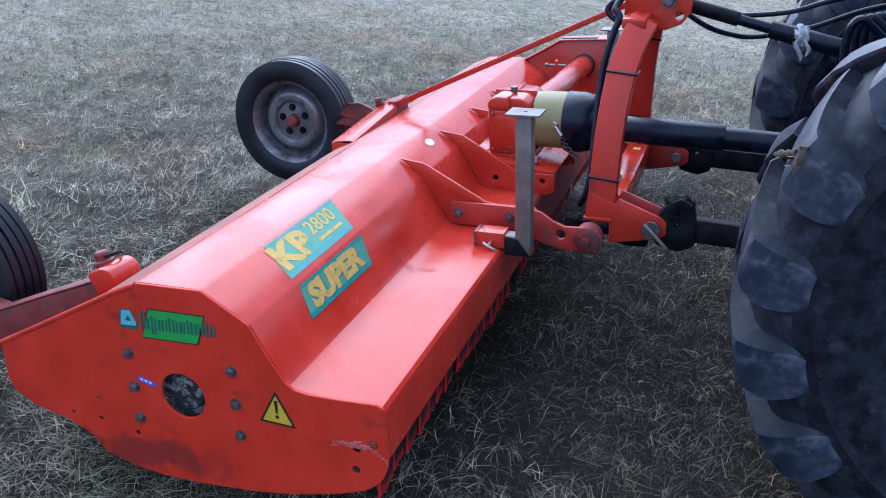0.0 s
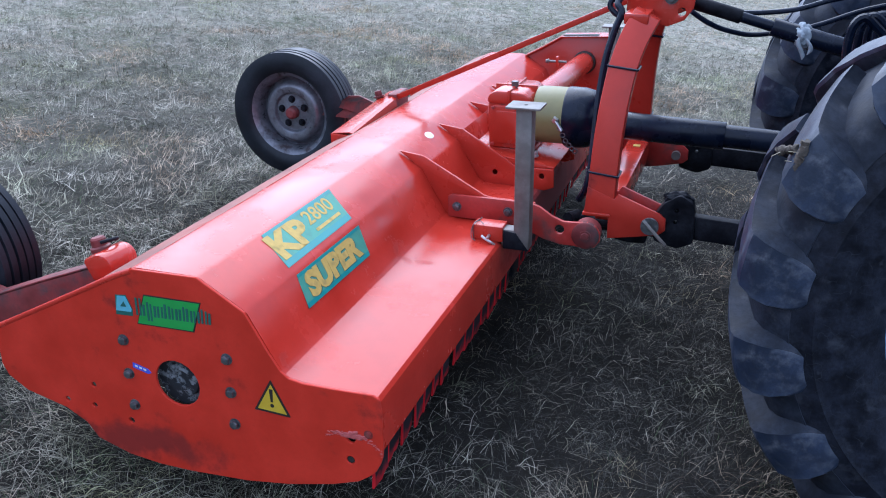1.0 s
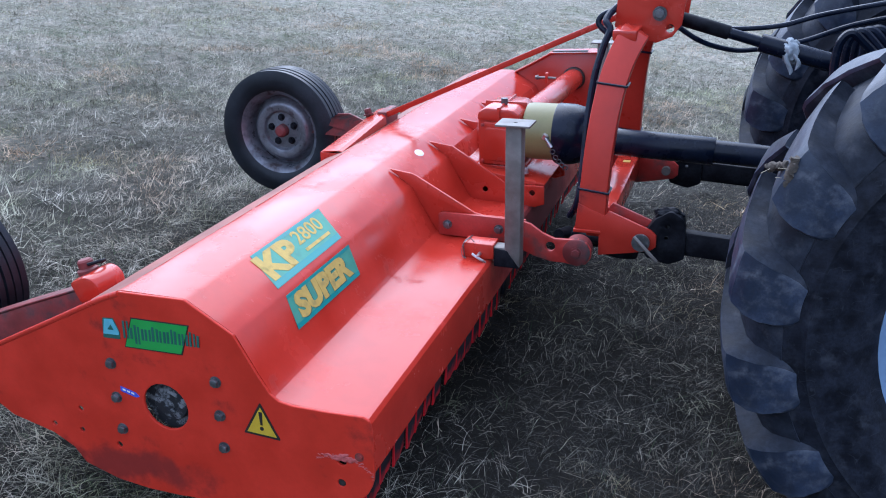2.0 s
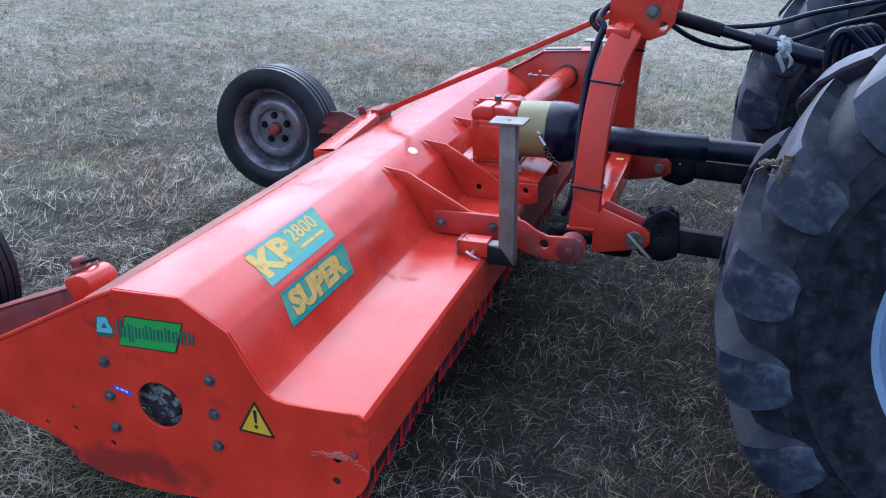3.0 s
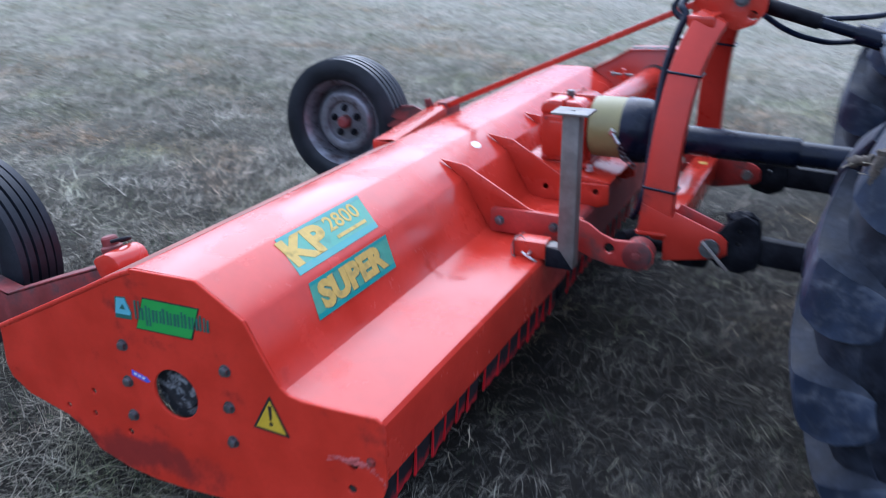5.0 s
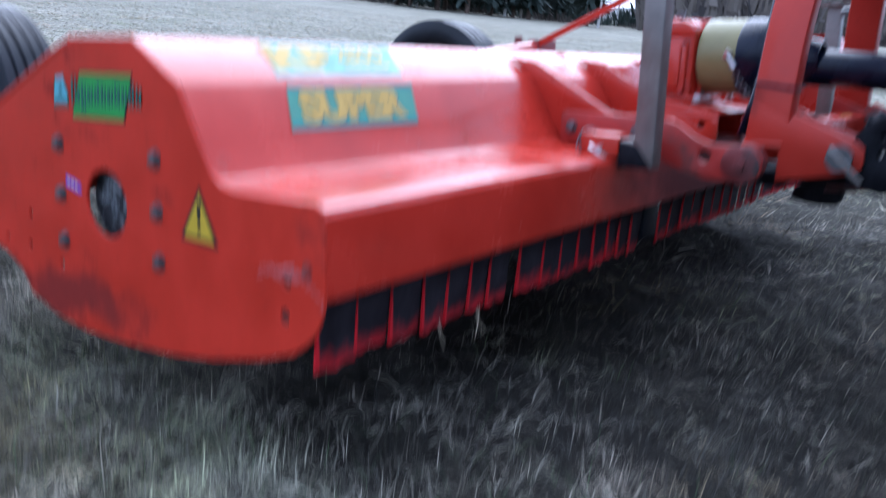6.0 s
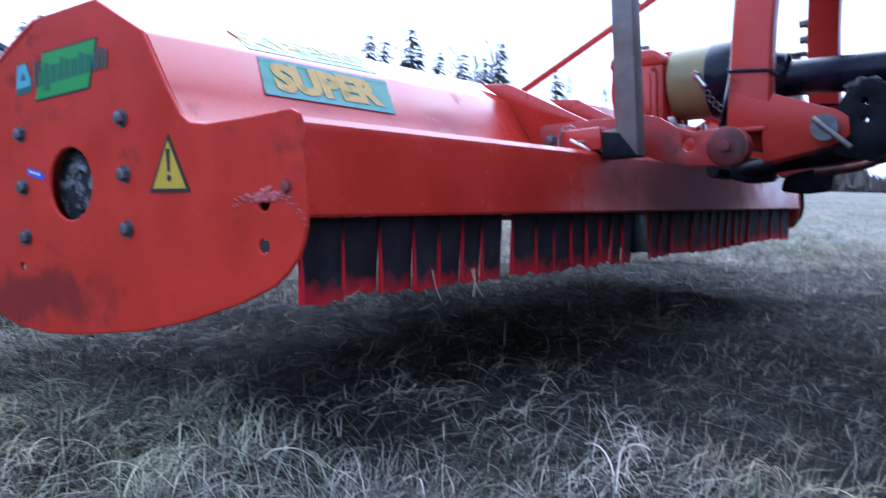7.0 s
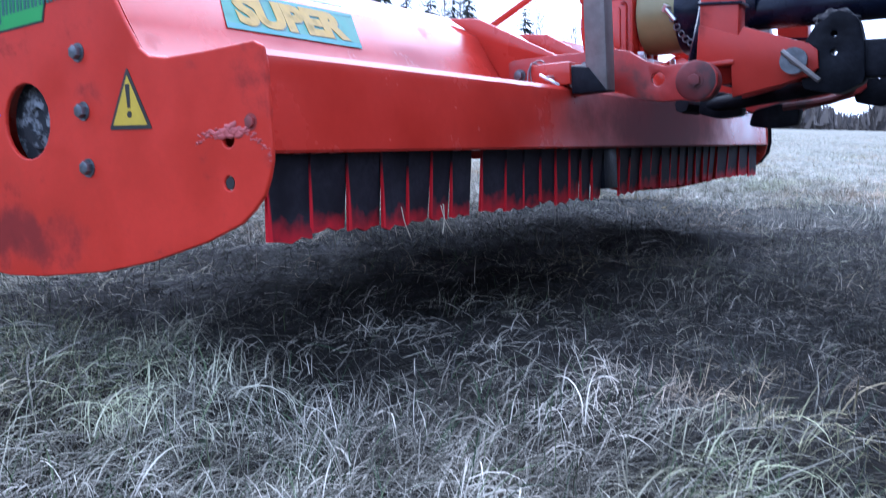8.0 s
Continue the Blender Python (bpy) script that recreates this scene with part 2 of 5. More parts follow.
FRESH = leaf_material("green_grass_blades", [(0.022, 0.042, 0.020), (0.05, 0.08, 0.036), (0.13, 0.165, 0.08)], patch=0.6)
NEEDLE = leaf_material("spruce_needles", [(0.016, 0.026, 0.022), (0.030, 0.042, 0.036), (0.052, 0.066, 0.056)], 0.85)
TWIG = leaf_material("bare_twigs", [(0.05, 0.045, 0.045), (0.10, 0.085, 0.075), (0.15, 0.13, 0.115)], 0.85)

FIELD = bpy.data.materials.new("dry_meadow")
FIELD.use_nodes = True


def field_nodes():
    n, l = FIELD.node_tree.nodes, FIELD.node_tree.links
    b = n["Principled BSDF"]
    co = n.new("ShaderNodeTexCoord")
    heights, colour = [], None
    # stretch: tufts seen as long drifts; three scales of patchiness
    plan = [(0.35, 4, (0.17, 0.168, 0.128), (0.31, 0.298, 0.245)), (1.3, 7, None, (0.12, 0.135, 0.08)), (5.0, 6, None, (0.34, 0.295, 0.24)), (13.0, 6, None, (0.075, 0.072, 0.055)), (19.0, 6, None, (0.44, 0.415, 0.37)), (45.0, 5, None, (0.10, 0.095, 0.075))]
    bounds = [(0.35, 0.65), (0.47, 0.64), (0.5, 0.64), (0.50, 0.60), (0.54, 0.66), (0.5, 0.66)]
    for (s, d, lo, hi), (p, q) in zip(plan, bounds):
        x = n.new("ShaderNodeTexNoise")
        x.inputs["Scale"].default_value, x.inputs["Detail"].default_value = s, d
        x.inputs["Roughness"].default_value = 0.68
        l.new(co.outputs["Object"], x.inputs["Vector"])
        r = n.new("ShaderNodeMapRange")
        r.inputs[1].default_value, r.inputs[2].default_value = p, q
        r.inputs[4].default_value = 1.0 if lo else 0.75
        l.new(x.outputs["Fac"], r.inputs[0])
        m = n.new("ShaderNodeMix")
        m.data_type = "RGBA"
        l.new(r.outputs[0], m.inputs[0])
        m.inputs[7].default_value = (*hi, 1)
        if lo:
            m.inputs[6].default_value = (*lo, 1)
        else:
            l.new(colour, m.inputs[6])
        colour = m.outputs[2]
        heights.append(x.outputs["Fac"])
    # bare soil between the modelled blades; meadow's own tone where it is seen whole
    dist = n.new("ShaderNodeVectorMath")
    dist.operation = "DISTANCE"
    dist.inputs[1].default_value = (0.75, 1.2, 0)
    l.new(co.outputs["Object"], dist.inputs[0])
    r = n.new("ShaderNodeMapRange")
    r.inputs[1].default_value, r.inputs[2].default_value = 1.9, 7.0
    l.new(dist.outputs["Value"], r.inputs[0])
    # soil darkened within a circle round the mower: shade painted into its colour
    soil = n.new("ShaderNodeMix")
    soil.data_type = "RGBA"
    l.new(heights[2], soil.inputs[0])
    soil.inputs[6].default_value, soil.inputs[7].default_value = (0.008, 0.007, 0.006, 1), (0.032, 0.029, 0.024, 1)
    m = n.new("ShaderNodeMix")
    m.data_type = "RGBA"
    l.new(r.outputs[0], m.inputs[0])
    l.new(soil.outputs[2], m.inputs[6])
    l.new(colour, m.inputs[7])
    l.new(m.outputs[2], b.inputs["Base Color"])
    b.inputs["Roughness"].default_value = 0.95
    b.inputs["Specular IOR Level"].default_value = 0.1
    normal = None
    for h, dist in ((heights[2], 0.06), (heights[3], 0.02)):
        bp = n.new("ShaderNodeBump")
        bp.inputs["Strength"].default_value, bp.inputs["Distance"].default_value = 0.9, dist
        l.new(h, bp.inputs["Height"])
        if normal:
            l.new(normal, bp.inputs["Normal"])
        normal = bp.outputs[0]
    l.new(normal, b.inputs["Normal"])


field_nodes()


def flap_material():
    """Dark rubbed flap whose red shows along its edges and hem."""
    m = material("flap_dark_face", (0.016, 0.013, 0.017), 0.8, gloss=0.12, var=0.35, scale=14, bump=0.2)
    n, l = m.node_tree.nodes, m.node_tree.links
    b = n["Principled BSDF"]
    old = b.inputs["Base Color"].links[0].from_socket
    co = n.new("ShaderNodeTexCoord")
    sep = n.new("ShaderNodeSeparateXYZ")
    l.new(co.outputs["UV"], sep.inputs[0])
    nz = n.new("ShaderNodeTexNoise")
    nz.inputs["Scale"].default_value = 38
    l.new(co.outputs["Object"], nz.inputs["Vector"])

    def maths(op, a, c):
        x = n.new("ShaderNodeMath")
        x.operation = op
        for k, v in enumerate((a, c)):
            if isinstance(v, (int, float)):
                x.inputs[k].default_value = v
            else:
                l.new(v, x.inputs[k])
        return x.outputs[0]

    drop = maths("SUBTRACT", 1.0, sep.outputs[1])
    own = n.new("ShaderNodeObjectInfo")
    wedge = maths("MULTIPLY", maths("MAXIMUM", maths("SUBTRACT", drop, 0.22), 0.0), 0.17)
    edge = maths("SUBTRACT", wedge, maths("ADD", sep.outputs[0], maths("MULTIPLY", own.outputs["Random"], 0.03)))
    hem = maths("ADD", drop, maths("MULTIPLY", maths("SUBTRACT", nz.outputs["Fac"], 0.5), 0.35))
    hem = maths("SUBTRACT", hem, maths("MULTIPLY", own.outputs["Random"], 0.12))
    r1 = n.new("ShaderNodeMapRange")
    r1.inputs[1].default_value, r1.inputs[2].default_value = -0.015, 0.025
    l.new(edge, r1.inputs[0])
    r2 = n.new("ShaderNodeMapRange")
    r2.inputs[1].default_value, r2.inputs[2].default_value = 0.72, 1.02
    l.new(hem, r2.inputs[0])
    mx = n.new("ShaderNodeMix")
    mx.data_type = "RGBA"
    l.new(maths("MAXIMUM", r1.outputs[0], r2.outputs[0]), mx.inputs[0])
    l.new(old, mx.inputs[6])
    mx.inputs[7].default_value = (0.50, 0.014, 0.022, 1)
    l.new(mx.outputs[2], b.inputs["Base Color"])
    return m


FLAP = flap_material()


# ---- mesh helpers ----
def part(name, bm, mat, parent=None, label="", smooth=35):
    """One mesh object, under a thing or a part. mat: a material or a list of them."""
    me = bpy.data.meshes.new(name)
    bm.normal_update()
    bm.to_mesh(me)
    bm.free()
    for m in mat if isinstance(mat, list) else [mat]:
        me.materials.append(m)
    if smooth:
        me.shade_smooth()
        me.set_sharp_from_angle(angle=radians(smooth))
    ob = new(name, me)
    ob.parent = parent
    if label:
        tagged(ob, label)
    return ob


def thing(name, label, category, m=None, group="", kind=""):
    ob = tagged(new(name), label, category, group, kind)
    ob.empty_display_size = 0.1
    if m is not None:
        ob.matrix_world = m
    return ob


def bevel(bm, geom_edges, size, seg=2):
    if size:
        bmesh.ops.bevel(bm, geom=list(geom_edges), offset=size, segments=seg, profile=0.5, affect="EDGES", clamp_overlap=True)


def box(lo, hi, size=0.0, m=None, bm=None):
    one = bmesh.new()
    bmesh.ops.create_cube(one, size=1, matrix=Matrix.LocRotScale([(a + b) / 2 for a, b in zip(lo, hi)], None, [b - a for a, b in zip(lo, hi)]))
    bevel(one, one.edges, size)
    if m is not None:
        bmesh.ops.transform(one, matrix=m, verts=one.verts)
    return merged(bm, one)


def merged(bm, one, index=0):
    """Adds the mesh one to bm (or returns it alone), its faces given a material index."""
    if index:
        for f in one.faces:
            f.material_index = index
    if bm is None:
        return one
    me = bpy.data.meshes.new("scratch")
    one.to_mesh(me)
    bm.from_mesh(me)
    one.free()
    bpy.data.meshes.remove(me)
    return bm


def rod(p, q, r, r2=None, seg=16, size=0.0, bm=None):
    """A round bar or cone from p to q."""
    p, q = Vector(p), Vector(q)
    one = bmesh.new()
    m = Matrix.Translation((p + q) / 2) @ (q - p).to_track_quat("Z", "Y").to_matrix().to_4x4()
    bmesh.ops.create_cone(one, cap_ends=True, segments=seg, radius1=r, radius2=r if r2 is None else r2, depth=(q - p).length, matrix=m)
    if size:
        bevel(one, [e for e in one.edges if any(len(f.verts) > 4 for f in e.link_faces)], size)
    return merged(bm, one)


def slab(pts, y0, y1, size=0.0, holes=(), bm=None, axis="y"):
    """A plate cut to an outline in x and z, from y0 to y1, with round holes (x, z, r)."""
    one = bmesh.new()
    edges = []
    for ring in [list(pts)] + [[(x + r * math.cos(k * math.pi / 10), z + r * math.sin(k * math.pi / 10)) for k in range(20)] for x, z, r in holes]:
        vs = [one.verts.new((x, y0, z)) for x, z in ring]
        edges += [one.edges.new((vs[k], vs[(k + 1) % len(vs)])) for k in range(len(vs))]
    if holes:
        bmesh.ops.triangle_fill(one, use_beauty=True, use_dissolve=False, edges=edges)
    else:
        one.faces.new(one.verts[:])
    face = one.faces[:]
    grown = bmesh.ops.extrude_face_region(one, geom=face)
    bmesh.ops.translate(one, vec=(0, y1 - y0, 0), verts=[v for v in grown["geom"] if isinstance(v, bmesh.types.BMVert)])
    bmesh.ops.recalc_face_normals(one, faces=one.faces)
    if size:
        bevel(one, [e for e in one.edges if len(e.link_faces) == 2 and e.calc_face_angle(0) > 0.9], size, 2)
    if axis == "z":
        bmesh.ops.transform(one, matrix=Matrix(((1, 0, 0, 0), (0, 0, 1, 0), (0, 1, 0, 0), (0, 0, 0, 1))), verts=one.verts)
        bmesh.ops.recalc_face_normals(one, faces=one.faces)
    return merged(bm, one)


def strip(pts, y0, y1, thick, bm=None):
    """Bent sheet metal: a line in x and z thickened to its right-hand side and drawn along y."""
    inner = []
    for k, p in enumerate(pts):
        ds = []
        for a, b in ((k - 1, k), (k, k + 1)):
            if a >= 0 and b < len(pts):
                d = Vector((pts[b][0] - pts[a][0], pts[b][1] - pts[a][1])).normalized()
                ds.append(Vector((d.y, -d.x)))
        nrm = sum(ds, Vector((0, 0))).normalized()
        inner.append((p[0] + nrm.x * thick / max(0.4, nrm.dot(ds[0])), p[1] + nrm.y * thick / max(0.4, nrm.dot(ds[0]))))
    one = bmesh.new()
    rows = [[one.verts.new((x, y, z)) for x, z in list(pts) + inner[::-1]] for y in (y0, y1)]
    n = len(rows[0])
    for k in range(n):
        one.faces.new((rows[0][k], rows[0][(k + 1) % n], rows[1][(k + 1) % n], rows[1][k]))
    h = n // 2
    for r in rows:
        for k in range(h - 1):
            one.faces.new((r[k], r[k + 1], r[n - 2 - k], r[n - 1 - k]))
    bmesh.ops.recalc_face_normals(one, faces=one.faces)
    return merged(bm, one)


def rounded(pts, r=0.012, seg=3):
    """The outline with its corners rounded."""
    out = []
    for k, p in enumerate(pts):
        a, b, c = Vector(pts[k - 1]), Vector(p), Vector(pts[(k + 1) % len(pts)])
        u, v = (a - b), (c - b)
        d = min(r, u.length * 0.45, v.length * 0.45)
        s, e = b + u.normalized() * d, b + v.normalized() * d
        for i in range(seg + 1):
            f = i / seg
            out.append(tuple((1 - f) ** 2 * s + 2 * f * (1 - f) * b + f * f * e))
    return out


def lathe(profile, centre, axis="y", seg=48, closed=True, bm=None):
    """A ring of the profile's points (radius, along the axis) about an axis through centre."""
    one = bmesh.new()
    rings = []
    for k in range(seg):
        a = 2 * math.pi * k / seg
        ring = []
        for r, s in profile:
            v = (r * math.cos(a), s, r * math.sin(a)) if axis == "y" else (s, r * math.cos(a), r * math.sin(a))
            ring.append(one.verts.new(Vector(centre) + Vector(v)))
        rings.append(ring)
    n = len(profile)
    for k in range(seg):
        a, b = rings[k], rings[(k + 1) % seg]
        for i in range(n if closed else n - 1):
            j = (i + 1) % n
            one.faces.new((a[i], a[j], b[j], b[i]))
    if not closed:
        for i in (0, n - 1):
            if profile[i][0] < 0.002:
                bmesh.ops.remove_doubles(one, verts=[r[i] for r in rings], dist=0.01)
    bmesh.ops.recalc_face_normals(one, faces=one.faces)
    return merged(bm, one)


def sweep(pts, r, seg=8, fine=5, bm=None):
    """A smooth round cable through the points."""
    ps = [Vector(p) for p in pts]
    line = []
    for k in range(len(ps) - 1):
        p0, p1, p2, p3 = ps[max(0, k - 1)], ps[k], ps[k + 1], ps[min(len(ps) - 1, k + 2)]
        for i in range(fine):
            t = i / fine
            line.append(0.5 * (2 * p1 + (p2 - p0) * t + (2 * p0 - 5 * p1 + 4 * p2 - p3) * t * t + (3 * p1 - p0 - 3 * p2 + p3) * t**3))
    line.append(ps[-1])
    one = bmesh.new()
    rings = []
    for k, p in enumerate(line):
        d = (line[min(k + 1, len(line) - 1)] - line[max(k - 1, 0)]).normalized()
        u = d.orthogonal().normalized() if not rings else (last - d * last.dot(d)).normalized()
        last = u
        w = d.cross(u)
        rings.append([one.verts.new(p + r * (math.cos(2 * math.pi * i / seg) * u + math.sin(2 * math.pi * i / seg) * w)) for i in range(seg)])
    for a, b in zip(rings, rings[1:]):
        for i in range(seg):
            one.faces.new((a[i], a[(i + 1) % seg], b[(i + 1) % seg], b[i]))
    one.faces.new(rings[0][::-1])
    one.faces.new(rings[-1])
    return merged(bm, one)


def hexbolt(p, d, r, h, bm=None):
    """A hexagon head on a washer, standing on p towards d."""
    p, d = Vector(p), Vector(d).normalized()
    bm = rod(p, p + d * h * 0.22, r * 1.3, seg=18, bm=bm)
    return rod(p + d * h * 0.2, p + d * h, r, r * 0.94, seg=6, bm=bm, size=r * 0.08)


def lettering(name, text, size, place, mat, parent, width=0.0, bold=0.0, shear=0.0, label="", depth=0.0005):
    """Writing in the built-in font, as a flat mesh. place: a matrix whose x runs along the line and y up the letters."""
    cu = bpy.data.curves.new(name, "FONT")
    cu.body, cu.size, cu.offset, cu.extrude, cu.resolution_u = text, size, bold, depth, 3
    ob = new(name, cu)
    bpy.context.view_layer.update()
    me = bpy.data.meshes.new_from_object(ob.evaluated_get(bpy.context.evaluated_depsgraph_get()))
    bpy.data.objects.remove(ob)
    bpy.data.curves.remove(cu)
    xs = [v.co.x for v in me.vertices]
    ys = [v.co.y for v in me.vertices]
    sx = width / (max(xs) - min(xs)) if width else 1.0
    me.transform(Matrix(((sx, shear, 0, -min(xs) * sx), (0, 1, 0, -min(ys)), (0, 0, 1, 0), (0, 0, 0, 1))))
    me.transform(place)
    me.materials.clear()
    me.materials.append(mat)
    made = new(name, me)
    made.parent = parent
    return tagged(made, label) if label else made


def sheet(corners, lift, mat_index=0, bm=None):
    """A thin label from its four corners, lifted off its surface by a vector."""
    one = bmesh.new()
    lo = [one.verts.new(Vector(c)) for c in corners]
    hi = [one.verts.new(Vector(c) + Vector(lift)) for c in corners]
    n = len(lo)
    one.faces.new(hi)
    one.faces.new(lo[::-1])
    for k in range(n):
        one.faces.new((lo[k], lo[(k + 1) % n], hi[(k + 1) % n], hi[k]))
    bmesh.ops.recalc_face_normals(one, faces=one.faces)
    return merged(bm, one, mat_index)


# ---- ground ----
def rise(x, y):
    """Height of the soil: low humps and an old wheel mark."""
    near = np.exp(-((x - 0.3) ** 2 + (y - 1) ** 2) / 900)
    z = 0.013 * np.sin(3.1 * x + 1.3 * y) + 0.012 * np.sin(-2.2 * x + 4.7 * y + 1) + 0.013 * np.sin(7.3 * x - 5.1 * y + 2 + np.sin(3 * y)) + 0.011 * np.sin(11 * x + 9 * y + 2 * np.sin(4 * x)) * np.sin(8 * y - 5 * x)
    z = z * near + 0.25 * (1 - near) * np.sin(0.05 * x + 0.4) * np.sin(0.043 * y)
    # the field climbs a little towards the far scrub
    out, az = np.hypot(x - 1.15, y + 0.86), np.degrees(np.arctan2(x - 1.15, y + 0.86))
    f = np.clip((az + 26) / 12, 0, 1) * np.clip((60 - az) / 20, 0, 1)
    return z + 0.014 * (np.clip(out, 8, 95) - 8) * f * f * (3 - 2 * f)



def grid_lines(centre, fine_half, step, reach):
    a = list(np.arange(0, fine_half, step))
    d = step
    while a[-1] < reach:
        d *= 1.22
        a.append(a[-1] + d)
    a = np.array(a)
    return centre + np.concatenate([-a[:0:-1], a])


def raw_mesh(name, verts, quads, mat):
    me = bpy.data.meshes.new(name)
    me.vertices.add(len(verts))
    me.vertices.foreach_set("co", verts.astype(np.float32).ravel())
    me.loops.add(quads.size)
    me.loops.foreach_set("vertex_index", quads.astype(np.int32).ravel())
    me.polygons.add(len(quads))
    k = quads.shape[1]
    me.polygons.foreach_set("loop_start", np.arange(0, quads.size, k, dtype=np.int32))
    me.update(calc_edges=True)
    me.validate()
    me.shade_smooth()
    me.materials.append(mat)
    return me


gx, gy = grid_lines(0.6, 4.0, 0.06, 900), grid_lines(1.6, 4.0, 0.06, 900)
X, Y = np.meshgrid(gx, gy)
jit = np.random.default_rng(5)
Z = rise(X, Y) + jit.normal(0, 0.006, X.shape) * (np.hypot(X, Y - 1) < 5)
idx = np.arange(X.size).reshape(X.shape)
quads = np.stack([idx[:-1, :-1], idx[:-1, 1:], idx[1:, 1:], idx[1:, :-1]], -1).reshape(-1, 4)
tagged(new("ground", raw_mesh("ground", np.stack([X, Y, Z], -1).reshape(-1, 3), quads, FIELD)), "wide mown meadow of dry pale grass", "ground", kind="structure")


def blades(seed, n, spot, length, width, start, bend, seg, sink=0.0):
    """n curved blades: spot(rng, n) gives their feet; angles in radians."""
    g = np.random.default_rng(seed)
    x, y = spot(g, n)
    n = len(x)
    drift = np.sin(2.3 * x + 1.1 * np.sin(1.9 * y)) + np.sin(3.1 * y + 1.7 * np.sin(2.7 * x + 1)) + 0.6 * np.sin(7.3 * x - 6.1 * y) + 0.6 * np.sin(8.9 * y + 5.7 * x)
    az = 0.9 * drift + g.normal(0, 1.3, n)
    size = g.uniform(*length, n)
    wide = g.uniform(*width, n) / 2
    up = np.abs(g.normal(start[0], start[1], n))
    down = g.uniform(*bend, n)
    curl = g.normal(0, 0.5, n)
    tuft = 0.5 + 0.5 * np.sin(9.1 * x + 2 * np.sin(6.3 * y)) * np.sin(8.3 * y + 2 * np.sin(7.7 * x))
    pos = np.stack([x, y, rise(x, y) - sink + g.uniform(0, 0.012, n) + 0.05 * tuft**2 * g.random(n)], -1)
    roll = g.normal(0, 0.5, n)
    rows = []
    for k in range(seg + 1):
        s = k / seg
        w = wide * (1 - 0.85 * s**2)
        a = az + curl * s
        side = np.stack([-np.sin(a) * np.cos(roll), np.cos(a) * np.cos(roll), np.sin(roll)], -1) * w[:, None]
        rows += [pos - side, pos + side]
        e = up - down * (k + 0.5) / seg
        step = np.stack([np.cos(a) * np.cos(e), np.sin(a) * np.cos(e), np.sin(e)], -1) * (size / seg)[:, None]
        pos = pos + step
        pos[:, 2] = np.maximum(pos[:, 2], rise(pos[:, 0], pos[:, 1]) + 0.004 + 0.012 * g.random(n))
    v = np.stack(rows, 1)
    base = (np.arange(n) * 2 * (seg + 1))[:, None]
    q = np.concatenate([base + np.array([[2 * k, 2 * k + 1, 2 * k + 3, 2 * k + 2]]) for k in range(seg)], 1).reshape(-1, 4)
    return v.reshape(-1, 3), q


def joined(sets):
    vs, qs, at = [], [], 0
    for v, q in sets:
        vs.append(v)
        qs.append(q + at)
        at += len(v)
    return np.concatenate(vs), np.concatenate(qs)


def patch(x0, x1, y0, y1, clump=0.0, cells=3.0):
    """Feet spread over a rectangle, thinned in drifts."""
    def spot(g, n):
        x, y = g.uniform(x0 - 0.3, x1 + 0.3, n), g.uniform(y0 - 0.3, y1 + 0.3, n)
        inside = np.minimum.reduce([x - x0 + 0.3, x1 + 0.3 - x, y - y0 + 0.3, y1 + 0.3 - y]) / 0.8
        keep = g.random(n) < inside + 0.12 * np.sin(7 * x) * np.sin(6 * y)
        x, y = x[keep], y[keep]
        if clump:
            f = np.sin(cells * x + 1.7 * np.sin(cells * 0.7 * y)) * np.sin(cells * 1.1 * y + 1.3 * np.sin(cells * 0.6 * x + 2))
            keep = g.random(len(x)) < 1 - clump * (0.5 - 0.5 * f)
            x, y = x[keep], y[keep]
        return x, y
    return spot


def in_shade_strip(x, y):
    """1 on the strip darkened for the mower's shade, 0 away from it."""
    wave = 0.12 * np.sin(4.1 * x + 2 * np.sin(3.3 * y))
    shaded = 1 / (1 + np.exp(np.clip(9 * (np.abs(x - 0.18 + wave) - 1.28), -30, 30)))
    return shaded / (1 + np.exp(-10 * (y - 0.12 + 0.9 * wave))) / (1 + np.exp(5 * (y - 4.5)))


def shade_strip_only(*plan):
    """Feet in that darkened strip alone."""
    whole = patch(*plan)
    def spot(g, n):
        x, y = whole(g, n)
        keep = g.random(len(x)) < in_shade_strip(x, y)
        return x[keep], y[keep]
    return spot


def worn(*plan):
    """The same, sparser in the strip darkened for the mower's shade."""
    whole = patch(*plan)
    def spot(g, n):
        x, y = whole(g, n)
        shaded = in_shade_strip(x, y)
        keep = g.random(len(x)) < 1 - 0.965 * shaded
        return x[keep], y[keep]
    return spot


def ringed(r0, r1, a0, a1):
    """Feet on a sector round the mower; angles from +y towards +x, in degrees."""
    def spot(g, n):
        r = r0 + (r1 - r0) * g.random(n) ** 1.6
        a = np.radians(g.uniform(a0, a1, n))
        keep = g.random(n) < np.clip((r - r0) / 3.5, 0, 1)
        a, r = a[keep], r[keep]
        x, y = 0.9 + r * np.sin(a), -0.8 + r * np.cos(a)
        tuft = np.sin(13 * x + 2 * np.sin(9 * y)) * np.sin(14 * y + 2 * np.sin(8 * x))
        keep = g.random(len(x)) < (0.55 + 0.45 * tuft) * (1 - 0.92 * in_shade_strip(x, y))
        return x[keep], y[keep]
    return spot


